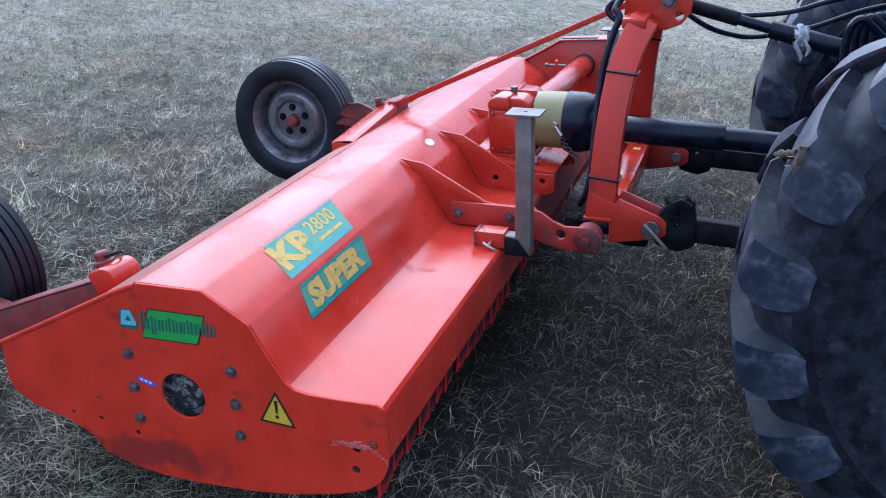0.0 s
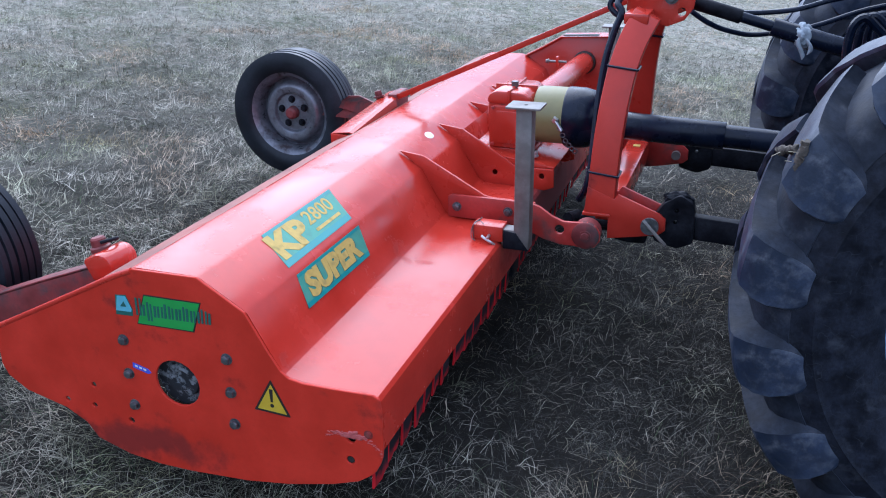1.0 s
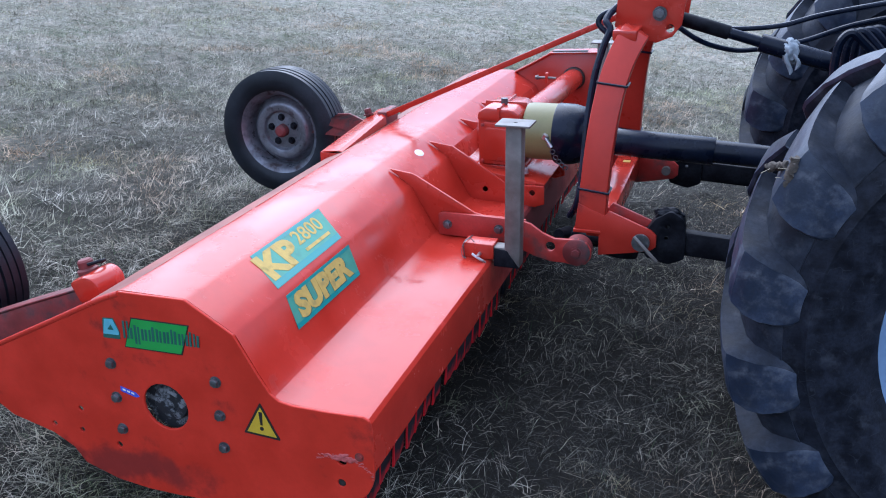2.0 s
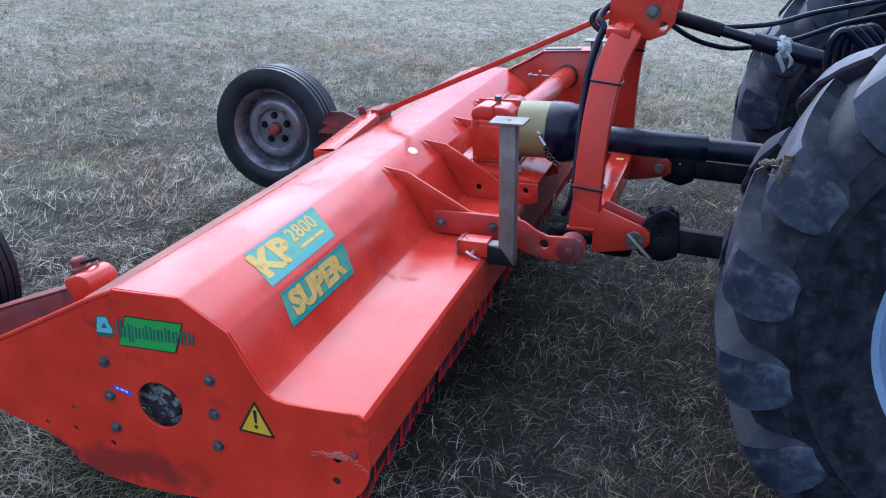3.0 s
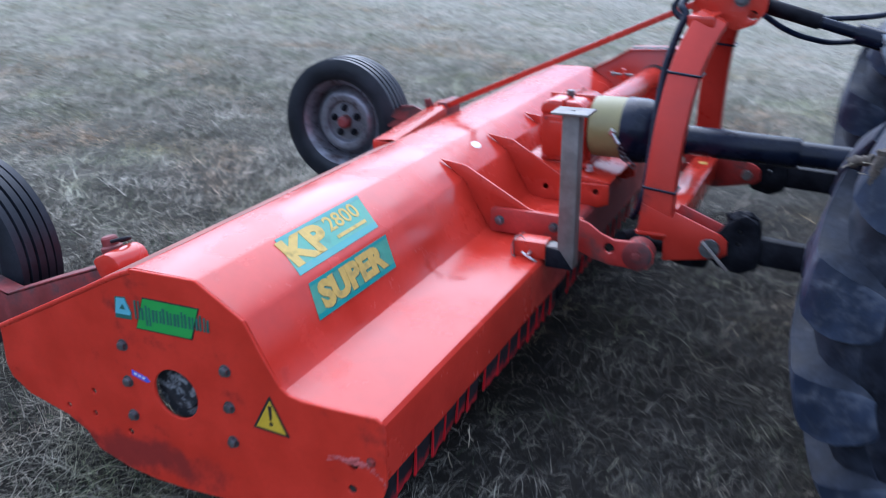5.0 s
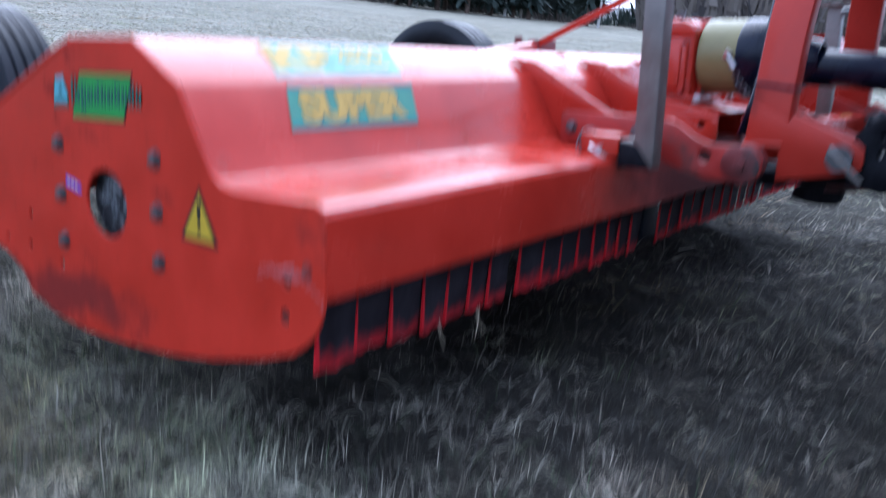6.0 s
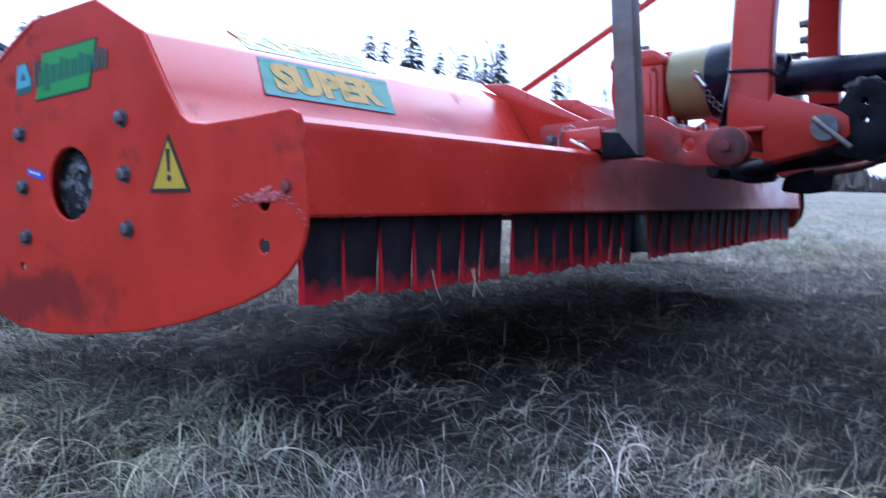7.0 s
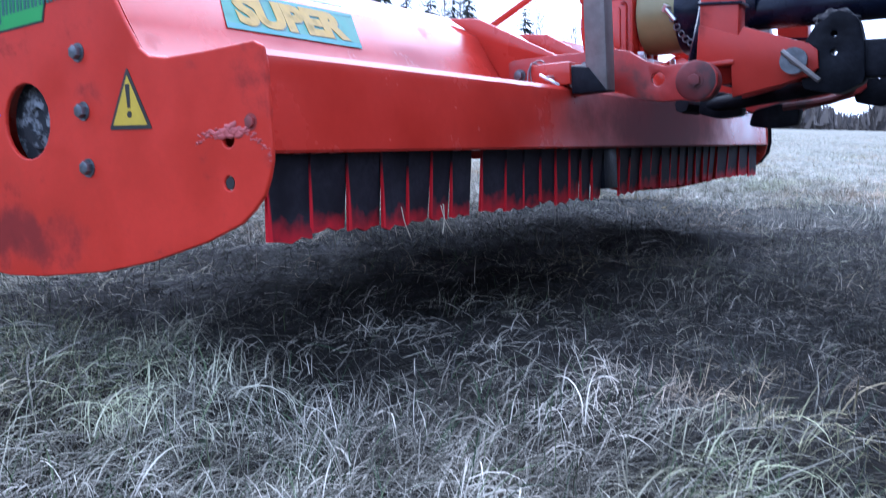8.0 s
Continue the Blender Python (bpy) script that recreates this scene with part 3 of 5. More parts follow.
thatch = joined([
    blades(17, 95000, worn(-0.2, 2.3, -0.75, 0.35, 0.2), (0.03, 0.085), (0.0006, 0.0015), (0.6, 0.4), (0.3, 1.8), 2),
    blades(11, 140000, worn(-1.6, 2.6, -0.75, 3.2, 0.3), (0.04, 0.14), (0.0010, 0.0024), (0.22, 0.25), (0.1, 1.0), 2),
    blades(16, 80000, worn(-6.5, 4.5, -1.2, 8.0, 0.5, 17.0), (0.04, 0.13), (0.0014, 0.0030), (0.28, 0.3), (0.2, 1.3), 2),
])
tagged(new("dead_thatch", raw_mesh("dead_thatch", *thatch, THATCH)), "dark rotting thatch beneath the meadow grass", "grass", kind="stuff")
dim_blades = blades(18, 150000, shade_strip_only(0.35, 1.8, -0.1, 4.8, 0.6, 15.0), (0.03, 0.11), (0.0005, 0.0012), (0.6, 0.45), (0.3, 2.2), 2)
tagged(new("shade_darkened_grass", raw_mesh("shade_darkened_grass", *dim_blades, DIM_GRASS)), "dark flattened grass beside the mower, its shade put into the colour", "grass", kind="stuff")
under_blades = blades(24, 110000, shade_strip_only(-1.3, 0.15, 0.0, 4.8, 0.4, 13.0), (0.03, 0.10), (0.0008, 0.0018), (0.4, 0.4), (0.3, 1.8), 2)
tagged(new("under_mower_shade", raw_mesh("under_mower_shade", *under_blades, UNDER_GRASS)), "grass beneath the mower, blackened to stand in for its shade", "grass", kind="stuff")
dry = joined([
    blades(12, 155000, worn(-1.4, 2.5, -0.75, 3.0, 0.75, 7.0), (0.03, 0.10), (0.0006, 0.0015), (0.8, 0.4), (0.3, 2.2), 3, 0.0),
    blades(15, 9000, worn(-0.6, 2.3, -0.75, 0.9, 0.9, 6.0), (0.06, 0.13), (0.0012, 0.0028), (0.8, 0.3), (1.2, 3.0), 6, -0.015),
    blades(13, 330000, worn(-6.5, 4.5, -1.2, 8.0, 0.85, 21.0), (0.03, 0.085), (0.0009, 0.0020), (1.0, 0.35), (0.3, 1.9), 2, -0.008),
    blades(19, 28000, shade_strip_only(-0.2, 1.8, -0.2, 4.1, 0.95, 13.0), (0.03, 0.10), (0.0005, 0.0011), (0.55, 0.4), (0.2, 2.2), 3),
    blades(14, 430000, ringed(2.4, 40, -72, 18), (0.035, 0.095), (0.0020, 0.0046), (0.85, 0.4), (0.2, 0.9), 1, -0.015),
])
tagged(new("dry_grass", raw_mesh("dry_grass", *dry, DRY)), "bleached dead grass blades over the meadow", "grass", kind="stuff")
fresh = joined([
    blades(21, 55000, worn(-1.4, 2.5, -0.75, 3.0, 0.92, 13.0), (0.03, 0.085), (0.0010, 0.0022), (1.1, 0.3), (0.0, 1.1), 2),
    blades(22, 24000, worn(-6.0, 4.0, -1.0, 8.0, 0.9, 2.6), (0.04, 0.09), (0.0015, 0.003), (0.8, 0.35), (0.0, 1.0), 2),
    blades(23, 26000, ringed(3.5, 30, -72, 18), (0.04, 0.09), (0.003, 0.006), (0.4, 0.3), (0.0, 1.0), 2),
])
tagged(new("green_grass", raw_mesh("green_grass", *fresh, FRESH)), "short fresh green grass among the dead blades", "grass", kind="stuff")

# ---- flail mower ----
mower = thing("flail_mower", "orange-red tractor-mounted flail mower raised over the grass", "mower", MOWER)
LENGTH = 2.95
END = [(-0.70, 0.612), (-0.234, 0.838), (-0.058, 0.841), (0.060, 0.770), (0.112, 0.676), (0.140, 0.632), (0.160, 0.617), (0.195, 0.611), (0.27, 0.611), (0.368, 0.614), (0.384, 0.606), (0.389, 0.582), (0.390, 0.474), (0.388, 0.452), (0.381, 0.431), (0.370, 0.409), (0.350, 0.389), (0.323, 0.370), (0.253, 0.345), (0.134, 0.316), (0.016, 0.298), (-0.147, 0.288), (-0.24, 0.288), (-0.33, 0.298), (-0.425, 0.328), (-0.456, 0.370), (-0.513, 0.402), (-0.636, 0.432), (-0.69, 0.468), (-0.704, 0.50)]
HOLE = (-0.150, 0.545, 0.062)
SMALL = [(-0.410, 0.492, 0.007), (-0.504, 0.431, 0.007), (-0.418, 0.429, 0.007), (-0.308, 0.406, 0.008), (0.310, 0.487, 0.011), (0.306, 0.427, 0.010)]
side = part("side_plate", slab(END, 0.0, 0.008, 0.0024, [HOLE, *SMALL]), RED_SIDE, mower, "scuffed orange-red end plate with bolts", 0)
for bx, bz in ((-0.290, 0.642), (-0.290, 0.548), (-0.288, 0.458), (0.0, 0.640), (0.001, 0.550), (0.002, 0.462)):
    part("bolt", hexbolt((bx, 0.001, bz), (0.05 * math.sin(bx * 40), -1, 0.03), 0.0115, 0.012), BOLT, side)
part("bolt", hexbolt((0.355, 0.001, 0.508), (0, -1, 0), 0.009, 0.006), RED_WORN, side)
# bolt end painted black inside its hole, standing in for the dark recess
part("bolt", rod((0.306, 0.006, 0.427), (0.306, 0.002, 0.427), 0.0085, seg=12), INK, side)
cover = lathe([(0.001, 0.026), (0.020, 0.024), (0.024, 0.019), (0.045, 0.021), (0.050, 0.028), (0.075, 0.028), (0.075, 0.055), (0.001, 0.055)], (HOLE[0], 0, HOLE[1]), "y", 32, False)
part("bearing_cover", hexbolt((HOLE[0] + 0.004, 0.027, HOLE[1] - 0.022), (0, -1, 0), 0.008, 0.012, cover), CAST, side, "grey grease-smeared bearing cover")


def weld_bead():
    """A lumpy repaired weld running towards the front edge."""
    g, bm = random.Random(4), None
    for k in range(110):
        f = k / 109
        x, z = 0.246 + 0.150 * f, 0.484 + 0.004 * math.sin(11 * f) + 0.016 * math.sin(f * 3.1) - 0.022 * max(0, f - 0.5) / 0.5
        s = (0.0012 + 0.0026 * g.random() ** 2) * (0.5 + 1.1 * math.exp(-((f - 0.45) / 0.22) ** 2))
        one = bmesh.new()
        turn = Euler((0, g.uniform(-0.5, 0.5), 0)).to_quaternion()
        bmesh.ops.create_icosphere(one, subdivisions=1, radius=1, matrix=Matrix.LocRotScale((min(x, 0.386), 0.0, z + g.gauss(0, 0.0035)), turn, (s * 2.2, 0.0012 + 0.3 * s, s)))
        bm = merged(bm, one)
    return bm


tagged(part("weld_bead", weld_bead(), WELD, side, "lumpy repaired weld seam", 60), kind="stuff")

# warning triangle, brand plate in plain shapes, small maker's sticker
tri = [(0.062, 0.517), (0.158, 0.512), (0.112, 0.606)]
mid = (sum(p[0] for p in tri) / 3, sum(p[1] for p in tri) / 3)
sign = slab(rounded(tri, 0.004), 0.0, -0.0012)
small = slab([(mid[0] + (x - mid[0]) * 0.80, mid[1] + (z - mid[1]) * 0.80) for x, z in tri], -0.0013, -0.0018)
sign = merged(sign, small, 1)
sign = merged(sign, slab([(0.1065, 0.581), (0.1165, 0.581), (0.1145, 0.546), (0.1085, 0.546)], -0.0019, -0.0024), 2)
sign = merged(sign, rod((0.1115, -0.0019, 0.5365), (0.1115, -0.0024, 0.5365), 0.0052, seg=12), 2)
part("warning_sign", sign, [INK, WARN, INK], side, "yellow warning triangle with a black exclamation mark", 0)
badge = slab([(-0.240, 0.694), (-0.080, 0.697), (-0.052, 0.778), (-0.210, 0.776)], 0.0, -0.0010)
badge = merged(badge, slab([(-0.237, 0.697), (-0.083, 0.700), (-0.056, 0.775), (-0.208, 0.773)], -0.0011, -0.0015), 1)
brand = part("brand_plate", badge, [INK, GREEN], side, "green slanted brand label with dark green bars", 0)
at, k = -0.238, 0
while at < -0.036:
    base, top = 0.719 + 0.006 * (at + 0.236) / 0.2, (0.046 if k < 2 else (0.030, 0.030, 0.034, 0.030, 0.038)[k * 3 % 5])
    drop = 0.012 if k in (3, 4) else 0.0
    w = (0.0058, 0.0050, 0.0066)[k % 3]
    part("plain_bar", slab([(at, base - drop), (at + w, base - drop), (at + w + 0.002, base + top), (at + 0.002, base + top)], -0.0016, -0.0020), SHADE, brand, smooth=0)
    at += w + (0.0034 if k % 2 else 0.0052)
    k += 1
mark = slab([(-0.298, 0.711), (-0.250, 0.713), (-0.247, 0.730), (-0.262, 0.767), (-0.292, 0.764)], 0.0, -0.0010)
mark = merged(mark, slab([(-0.296, 0.722), (-0.252, 0.724), (-0.250, 0.732), (-0.263, 0.764), (-0.287, 0.762)], -0.0011, -0.0015), 1)
mark = merged(mark, slab([(-0.282, 0.735), (-0.264, 0.736), (-0.270, 0.750)], -0.0016, -0.0019), 2)
part("logo_sticker", mark, [SHADE, SKYBLUE, SHADE], side, "small light blue angular logo shape", 0)
tag = slab([(-0.275, 0.568), (-0.232, 0.557), (-0.222, 0.561), (-0.231, 0.571), (-0.274, 0.582)], 0.0, -0.0010)
for k in range(3):
    tag = merged(tag, slab([(-0.268 + 0.012 * k, 0.572 - 0.003 * k), (-0.260 + 0.012 * k, 0.570 - 0.003 * k), (-0.260 + 0.012 * k, 0.575 - 0.003 * k), (-0.268 + 0.012 * k, 0.577 - 0.003 * k)], -0.0011, -0.0014), 1)
part("maker_sticker", tag, [BLUE, WHITE], side, "small blue sticker with white bars", 0)

# bent sheet hood
CREST = [(-0.698, 0.47), (-0.698, 0.562), (-0.690, 0.572), (-0.460, 0.700), (-0.338, 0.793), (-0.326, 0.801), (-0.240, 0.836), (-0.228, 0.839), (-0.066, 0.840), (-0.053, 0.837), (0.054, 0.773), (0.064, 0.764), (0.112, 0.676), (0.138, 0.633), (0.148, 0.622), (0.162, 0.615), (0.195, 0.610), (0.362, 0.606), (0.376, 0.603), (0.384, 0.594), (0.387, 0.580), (0.388, 0.468), (0.385, 0.464), (0.370, 0.463)]
sheeting = strip(CREST, 0.0085, LENGTH, 0.006)
sheeting.normal_update()
for f in sheeting.faces:
    # paler sloping back: the field's grazing reflection painted in
    if f.normal.z > 0.5 and -0.325 < f.calc_center_median().x < -0.25:
        f.material_index = 1
hood = part("hood", sheeting, [RED_HOOD, RED_SHEEN], mower, "long bent sheet-steel hood, faded orange-red paint", 20)
bead = [(-0.70, 0.005, 0.607), (-0.545, 0.005, 0.683), (-0.390, 0.005, 0.760), (-0.300, 0.005, 0.805), (-0.238, 0.005, 0.831)]
part("rolled_edge", sweep([Vector(p) for p in bead], 0.0076, 12, 3), RED_HOOD, hood)


def label_frame(p, q):
    """From the low edge p to the high edge q of a hood face: x along the mower, y up the face, z off it."""
    u, v = Vector((0, 1, 0)), (Vector((q[0], 0, q[1])) - Vector((p[0], 0, p[1]))).normalized()
    w = u.cross(v)
    return Matrix(((u.x, v.x, w.x, p[0]), (u.y, v.y, w.y, 0), (u.z, v.z, w.z, p[1]), (0, 0, 0, 1)))


def on(m, pts, z=0.0):
    return [m @ Vector((x, y, z)) for x, y in pts]


up_face, low_face = label_frame((0.054, 0.773), (-0.053, 0.837)), label_frame((0.138, 0.633), (0.064, 0.764))
for name, m, quad, bands in (
    ("upper_label", up_face, [(0.237, 0.010), (0.606, 0.010), (0.665, 0.124), (0.281, 0.124)], (0.17, 0.90)),
    ("lower_label", low_face, [(0.213, 0.062), (0.580, 0.058), (0.605, 0.146), (0.238, 0.148)], (0.14, 0.90)),
):
    n = m.to_3x3() @ Vector((0, 0, 1))
    bm = sheet(on(m, quad), n * 0.0008)
    for lo, hi in ((0.0, bands[0]), (bands[1], 1.0)):
        a, b, c, d = [Vector((*p, 0)) for p in quad]
        bm = merged(bm, sheet([m @ v + n * 0.0009 for v in (a.lerp(d, lo), b.lerp(c, lo), b.lerp(c, hi), a.lerp(d, hi))], n * 0.0004), 1)
    part(name, bm, [TEAL, TEAL_DARK], hood, "faded teal label with yellow lettering", 0)
lettering("model_letters", "KP", 0.108, up_face @ pose(0.258, 0.030, 0.0012), GOLD, hood, 0.175, 0.0055, 0.10)
lettering("model_number", "2800", 0.066, up_face @ pose(0.452, 0.066, 0.0012), GOLD, hood, 0.150, 0.0008, 0.25)
part("underline", sheet(on(up_face, [(0.450, 0.040), (0.590, 0.040), (0.594, 0.050), (0.453, 0.050)], 0.0012), up_face.to_3x3() @ Vector((0, 0, 0.0005))), GOLD, hood, smooth=0)
lettering("shadow_word", "SUPER", 0.082, low_face @ pose(0.254, 0.0695, 0.0010), SHADE, hood, 0.305, 0.0050, 0.10)
lettering("model_word", "SUPER", 0.082, low_face @ pose(0.250, 0.072, 0.0016), GOLD, hood, 0.305, 0.0050, 0.10)
part("oval_sticker", lathe([(0.001, 0.0016), (0.013, 0.0012), (0.014, 0.0)], (0, 0, 0), "y", 20, False), WHITE, hood, "small pale oval sticker", 0).matrix_basis = up_face @ pose(1.40, 0.075, 0, 90, 0, 0) @ Matrix.Diagonal((2.0, 1, 1.25, 1))

# far end: raised belt-drive cover
FAR = [(-0.70, 0.612), (-0.30, 0.72), (-0.195, 0.752), (0.045, 0.880), (0.138, 0.934), (0.390, 0.946), (0.435, 0.840), (0.425, 0.62), (0.392, 0.598), (0.391, 0.470), (0.380, 0.428), (0.348, 0.388), (0.253, 0.345), (0.016, 0.298), (-0.24, 0.288), (-0.425, 0.328), (-0.636, 0.432), (-0.704, 0.50)]
drive = part("drive_cover", slab(FAR, LENGTH + 0.001, LENGTH + 0.009, 0.002), RED, mower, "raised end plate of the belt drive", 25)
part("cover_flange", strip([(-0.195, 0.754), (0.045, 0.882), (0.138, 0.937), (0.390, 0.949), (0.437, 0.842), (0.427, 0.62)], LENGTH - 0.022, LENGTH + 0.11, 0.004), RED, drive, "", 20)
part("rubber_strip", slab([(0.150, 0.9425), (0.330, 0.9505), (0.330, 0.9555), (0.150, 0.9475)], LENGTH - 0.024, LENGTH + 0.006, 0.001), INK, drive)
part("cover_back", slab([(x * 0.985, z * 0.985 + 0.008) for x, z in FAR], LENGTH + 0.10, LENGTH + 0.108), GREASE, drive)

# hanging flaps below the front edge
g = random.Random(8)


def flap(y0, y1, parent, lean, swing, short=0.0):
    """One rubber-like plate hung on the rod, a little tapered, swung and twisted."""
    bm = bmesh.new()
    uv = bm.loops.layers.uv.new("UVMap")
    cols, rows_n = 4, 6
    z0, z1 = 0.480, 0.343 + short
    t0 = g.uniform(0.000, 0.004)
    rows = []
    for side_x in (0.0, -0.005):
        grid = []
        for r in range(rows_n + 1):
            f = r / rows_n
            line = []
            for c in range(cols + 1):
                h = c / cols
                ya = y0 - 0.003 + t0 * f * 0.5
                yb = y1 + 0.003 - 0.001 * f
                y = ya + (yb - ya) * h + lean * f
                x = 0.355 + 0.006 * (1 - h) + swing * f + 0.003 * math.sin(2.2 * h + 7 * y0) * f + side_x
                line.append((bm.verts.new((x, y, z0 + (z1 - z0) * f + 0.004 * f * math.sin(9 * h + 31 * y0))), h, 1 - f))
            grid.append(line)
        rows.append(grid)
    for s, grid in enumerate(rows):
        for r in range(rows_n):
            for c in range(cols):
                q = [grid[r][c], grid[r + 1][c], grid[r + 1][c + 1], grid[r][c + 1]]
                q = q if s == 0 else q[::-1]
                face = bm.faces.new([v for v, *_ in q])
                for loop, (_, h, v) in zip(face.loops, q):
                    loop[uv].uv = (h, v)
    front, rear = rows
    ring = [(r, 0) for r in range(rows_n)] + [(rows_n, c) for c in range(cols)] + [(r, cols) for r in range(rows_n, 0, -1)] + [(0, c) for c in range(cols, 0, -1)]
    for (r, c), (r2, c2) in zip(ring, ring[1:] + ring[:1]):
        q = [front[r][c], rear[r][c], rear[r2][c2], front[r2][c2]]
        face = bm.faces.new([v for v, *_ in q])
        for loop, (_, h, v) in zip(face.loops, q):
            loop[uv].uv = (h, v)
    bmesh.ops.recalc_face_normals(bm, faces=bm.faces)
    return part("flap", bm, FLAP, parent, smooth=50)


rail = part("flap_rail", rod((0.356, 0.012, 0.484), (0.356, LENGTH - 0.004, 0.484), 0.0055, seg=10), RED_WORN, mower)
cuts = [0.022, 0.115, 0.201, 0.290, 0.367, 0.442, 0.508, 0.581]
cuts2 = [0.619, 0.719, 0.798, 0.878, 0.953, 1.030, 1.095, 1.165, 1.240]
cuts3 = [1.350 + 0.086 * k for k in range(12)]
cuts4 = [2.310 + 0.152 * k for k in range(5)]
for some in (cuts, cuts2, cuts3, cuts4):
    for k, (y0, y1) in enumerate(zip(some, some[1:])):
        flap(y0, y1, rail, g.uniform(-0.002, 0.002), g.uniform(-0.016, -0.008), g.uniform(-0.004, 0.006))
part("rail_hanger", box((0.340, 1.245, 0.36), (0.354, 1.335, 0.480), 0.002), GREASE, rail)

# stiffening gussets
GUSSET = [(-0.023, 0.826), (0.055, 0.816), (0.070, 0.812), (0.282, 0.697), (0.310, 0.692), (0.455, 0.690), (0.455, 0.615), (0.395, 0.600), (0.17, 0.611), (0.145, 0.622), (0.06, 0.765)]
part("gusset", slab(GUSSET, 1.136, 1.146, 0.003), RED, mower, "", 25)
part("gusset", slab(GUSSET, 2.216, 2.226, 0.003), RED, mower, "", 25)
SEAT = [(-0.020, 0.824), (0.078, 0.811), (0.245, 0.712), (0.275, 0.690), (0.300, 0.684), (0.430, 0.684), (0.432, 0.614), (0.395, 0.600), (0.17, 0.611), (0.145, 0.622), (0.06, 0.765)]
for y in (1.520, 1.900):
    part("gusset", slab(SEAT, y, y + 0.010, 0.003, [(0.205, 0.655, 0.010), (0.385, 0.655, 0.010)]), RED, mower, "", 25)
seat = part("gearbox_seat", slab([(0.075, 0.806), (0.10, 0.735), (0.43, 0.690), (0.43, 0.684), (0.09, 0.684), (0.06, 0.765)], 1.530, 1.898, 0.002), RED, mower, "", 25)
for bx, by in ((0.140, 1.575), (0.345, 1.575), (0.345, 1.855)):
    part("bolt", hexbolt((bx, by, 0.712), (0, 0, 1), 0.011, 0.022), BRIGHT, seat)

# gearbox with ribs, flanges, filler plug
gearbox = part("gearbox", slab(rounded([(0.155, 0.712), (0.308, 0.700), (0.314, 0.895), (0.296, 0.930), (0.170, 0.933), (0.152, 0.900)], 0.018), 1.605, 1.835, 0.008), RED, mower, "cast orange-red gearbox with ribs", 30)
cover_ring = rounded([(0.166, 0.735), (0.295, 0.730), (0.299, 0.878), (0.287, 0.892), (0.180, 0.894), (0.168, 0.882)], 0.014)
part("cast_cover", slab(cover_ring, 1.590, 1.606, 0.004), RED, gearbox, "", 30)
part("cover_plate", slab(rounded([(0.182, 0.752), (0.280, 0.748), (0.283, 0.872), (0.185, 0.876)], 0.014), 1.583, 1.591, 0.003), RED, gearbox, "", 30)
part("casting_cap", slab(rounded([(0.149, 0.896), (0.317, 0.893), (0.313, 0.923), (0.288, 0.942), (0.178, 0.945), (0.152, 0.926)], 0.022, 5), 1.598, 1.842, 0.012), RED, gearbox, "", 40)
part("casting_rib", box((0.230, 1.588, 0.880), (0.240, 1.846, 0.951), 0.003), RED, gearbox)
part("casting_rib", box((0.150, 1.712, 0.890), (0.314, 1.722, 0.949), 0.003), RED, gearbox)
part("casting_foot", box((0.138, 1.597, 0.7125), (0.326, 1.843, 0.728), 0.004), RED, gearbox)
for k in (1.66, 1.72, 1.78):
    part("casting_rib", box((0.311, k - 0.005, 0.73), (0.324, k + 0.005, 0.893), 0.003), RED, gearbox)
part("filler_plug", rod((0.235, 1.680, 0.948), (0.235, 1.680, 0.968), 0.014, seg=6, bm=rod((0.235, 1.680, 0.936), (0.235, 1.680, 0.950), 0.010)), BOLT, gearbox)
part("bearing_boss", lathe([(0.06, 0.140), (0.085, 0.140), (0.085, 0.165), (0.06, 0.170)], (0, 1.715, 0.830), "x", 24), RED, gearbox)
part("bearing_boss", lathe([(0.05, 0.302), (0.085, 0.302), (0.080, 0.337), (0.05, 0.337)], (0, 1.715, 0.835), "x", 24), RED_WORN, gearbox)
for bx, bz in ((0.174, 0.745), (0.288, 0.740), (0.176, 0.884), (0.290, 0.881)):
    part("bolt", hexbolt((bx, 1.590, bz), (0, -1, 0), 0.006, 0.008), RED_WORN, gearbox)
tube = part("drive_tube", rod((0.262, 1.83, 0.842), (0.262, LENGTH, 0.812), 0.050, seg=28), RED, mower, "orange-red tube over the side drive shaft")
part("tube_flange", rod((0.262, LENGTH - 0.03, 0.8125), (0.262, LENGTH - 0.005, 0.812), 0.058, seg=28, size=0.003), INK, tube)
part("clamp_bolt", hexbolt((0.150, 2.62, 0.870), (-1, 0, 0), 0.010, 0.015, rod((0.15, 2.62, 0.870), (0.235, 2.62, 0.870), 0.006, seg=8)), STEEL, tube)
part("clamp_ear", box((0.185, 2.605, 0.845), (0.197, 2.635, 0.895), 0.003), RED, tube)

# link bars from the hood to the hitch frame
BAR = [(0.158, 0.615), (0.158, 0.688), (0.172, 0.694), (0.300, 0.694), (0.440, 0.692), (0.475, 0.682), (0.515, 0.655), (0.555, 0.640), (0.600, 0.642), (0.632, 0.645), (0.660, 0.634), (0.675, 0.612), (0.675, 0.585), (0.660, 0.563), (0.632, 0.553), (0.590, 0.560), (0.545, 0.560), (0.490, 0.572), (0.430, 0.598), (0.380, 0.612)]
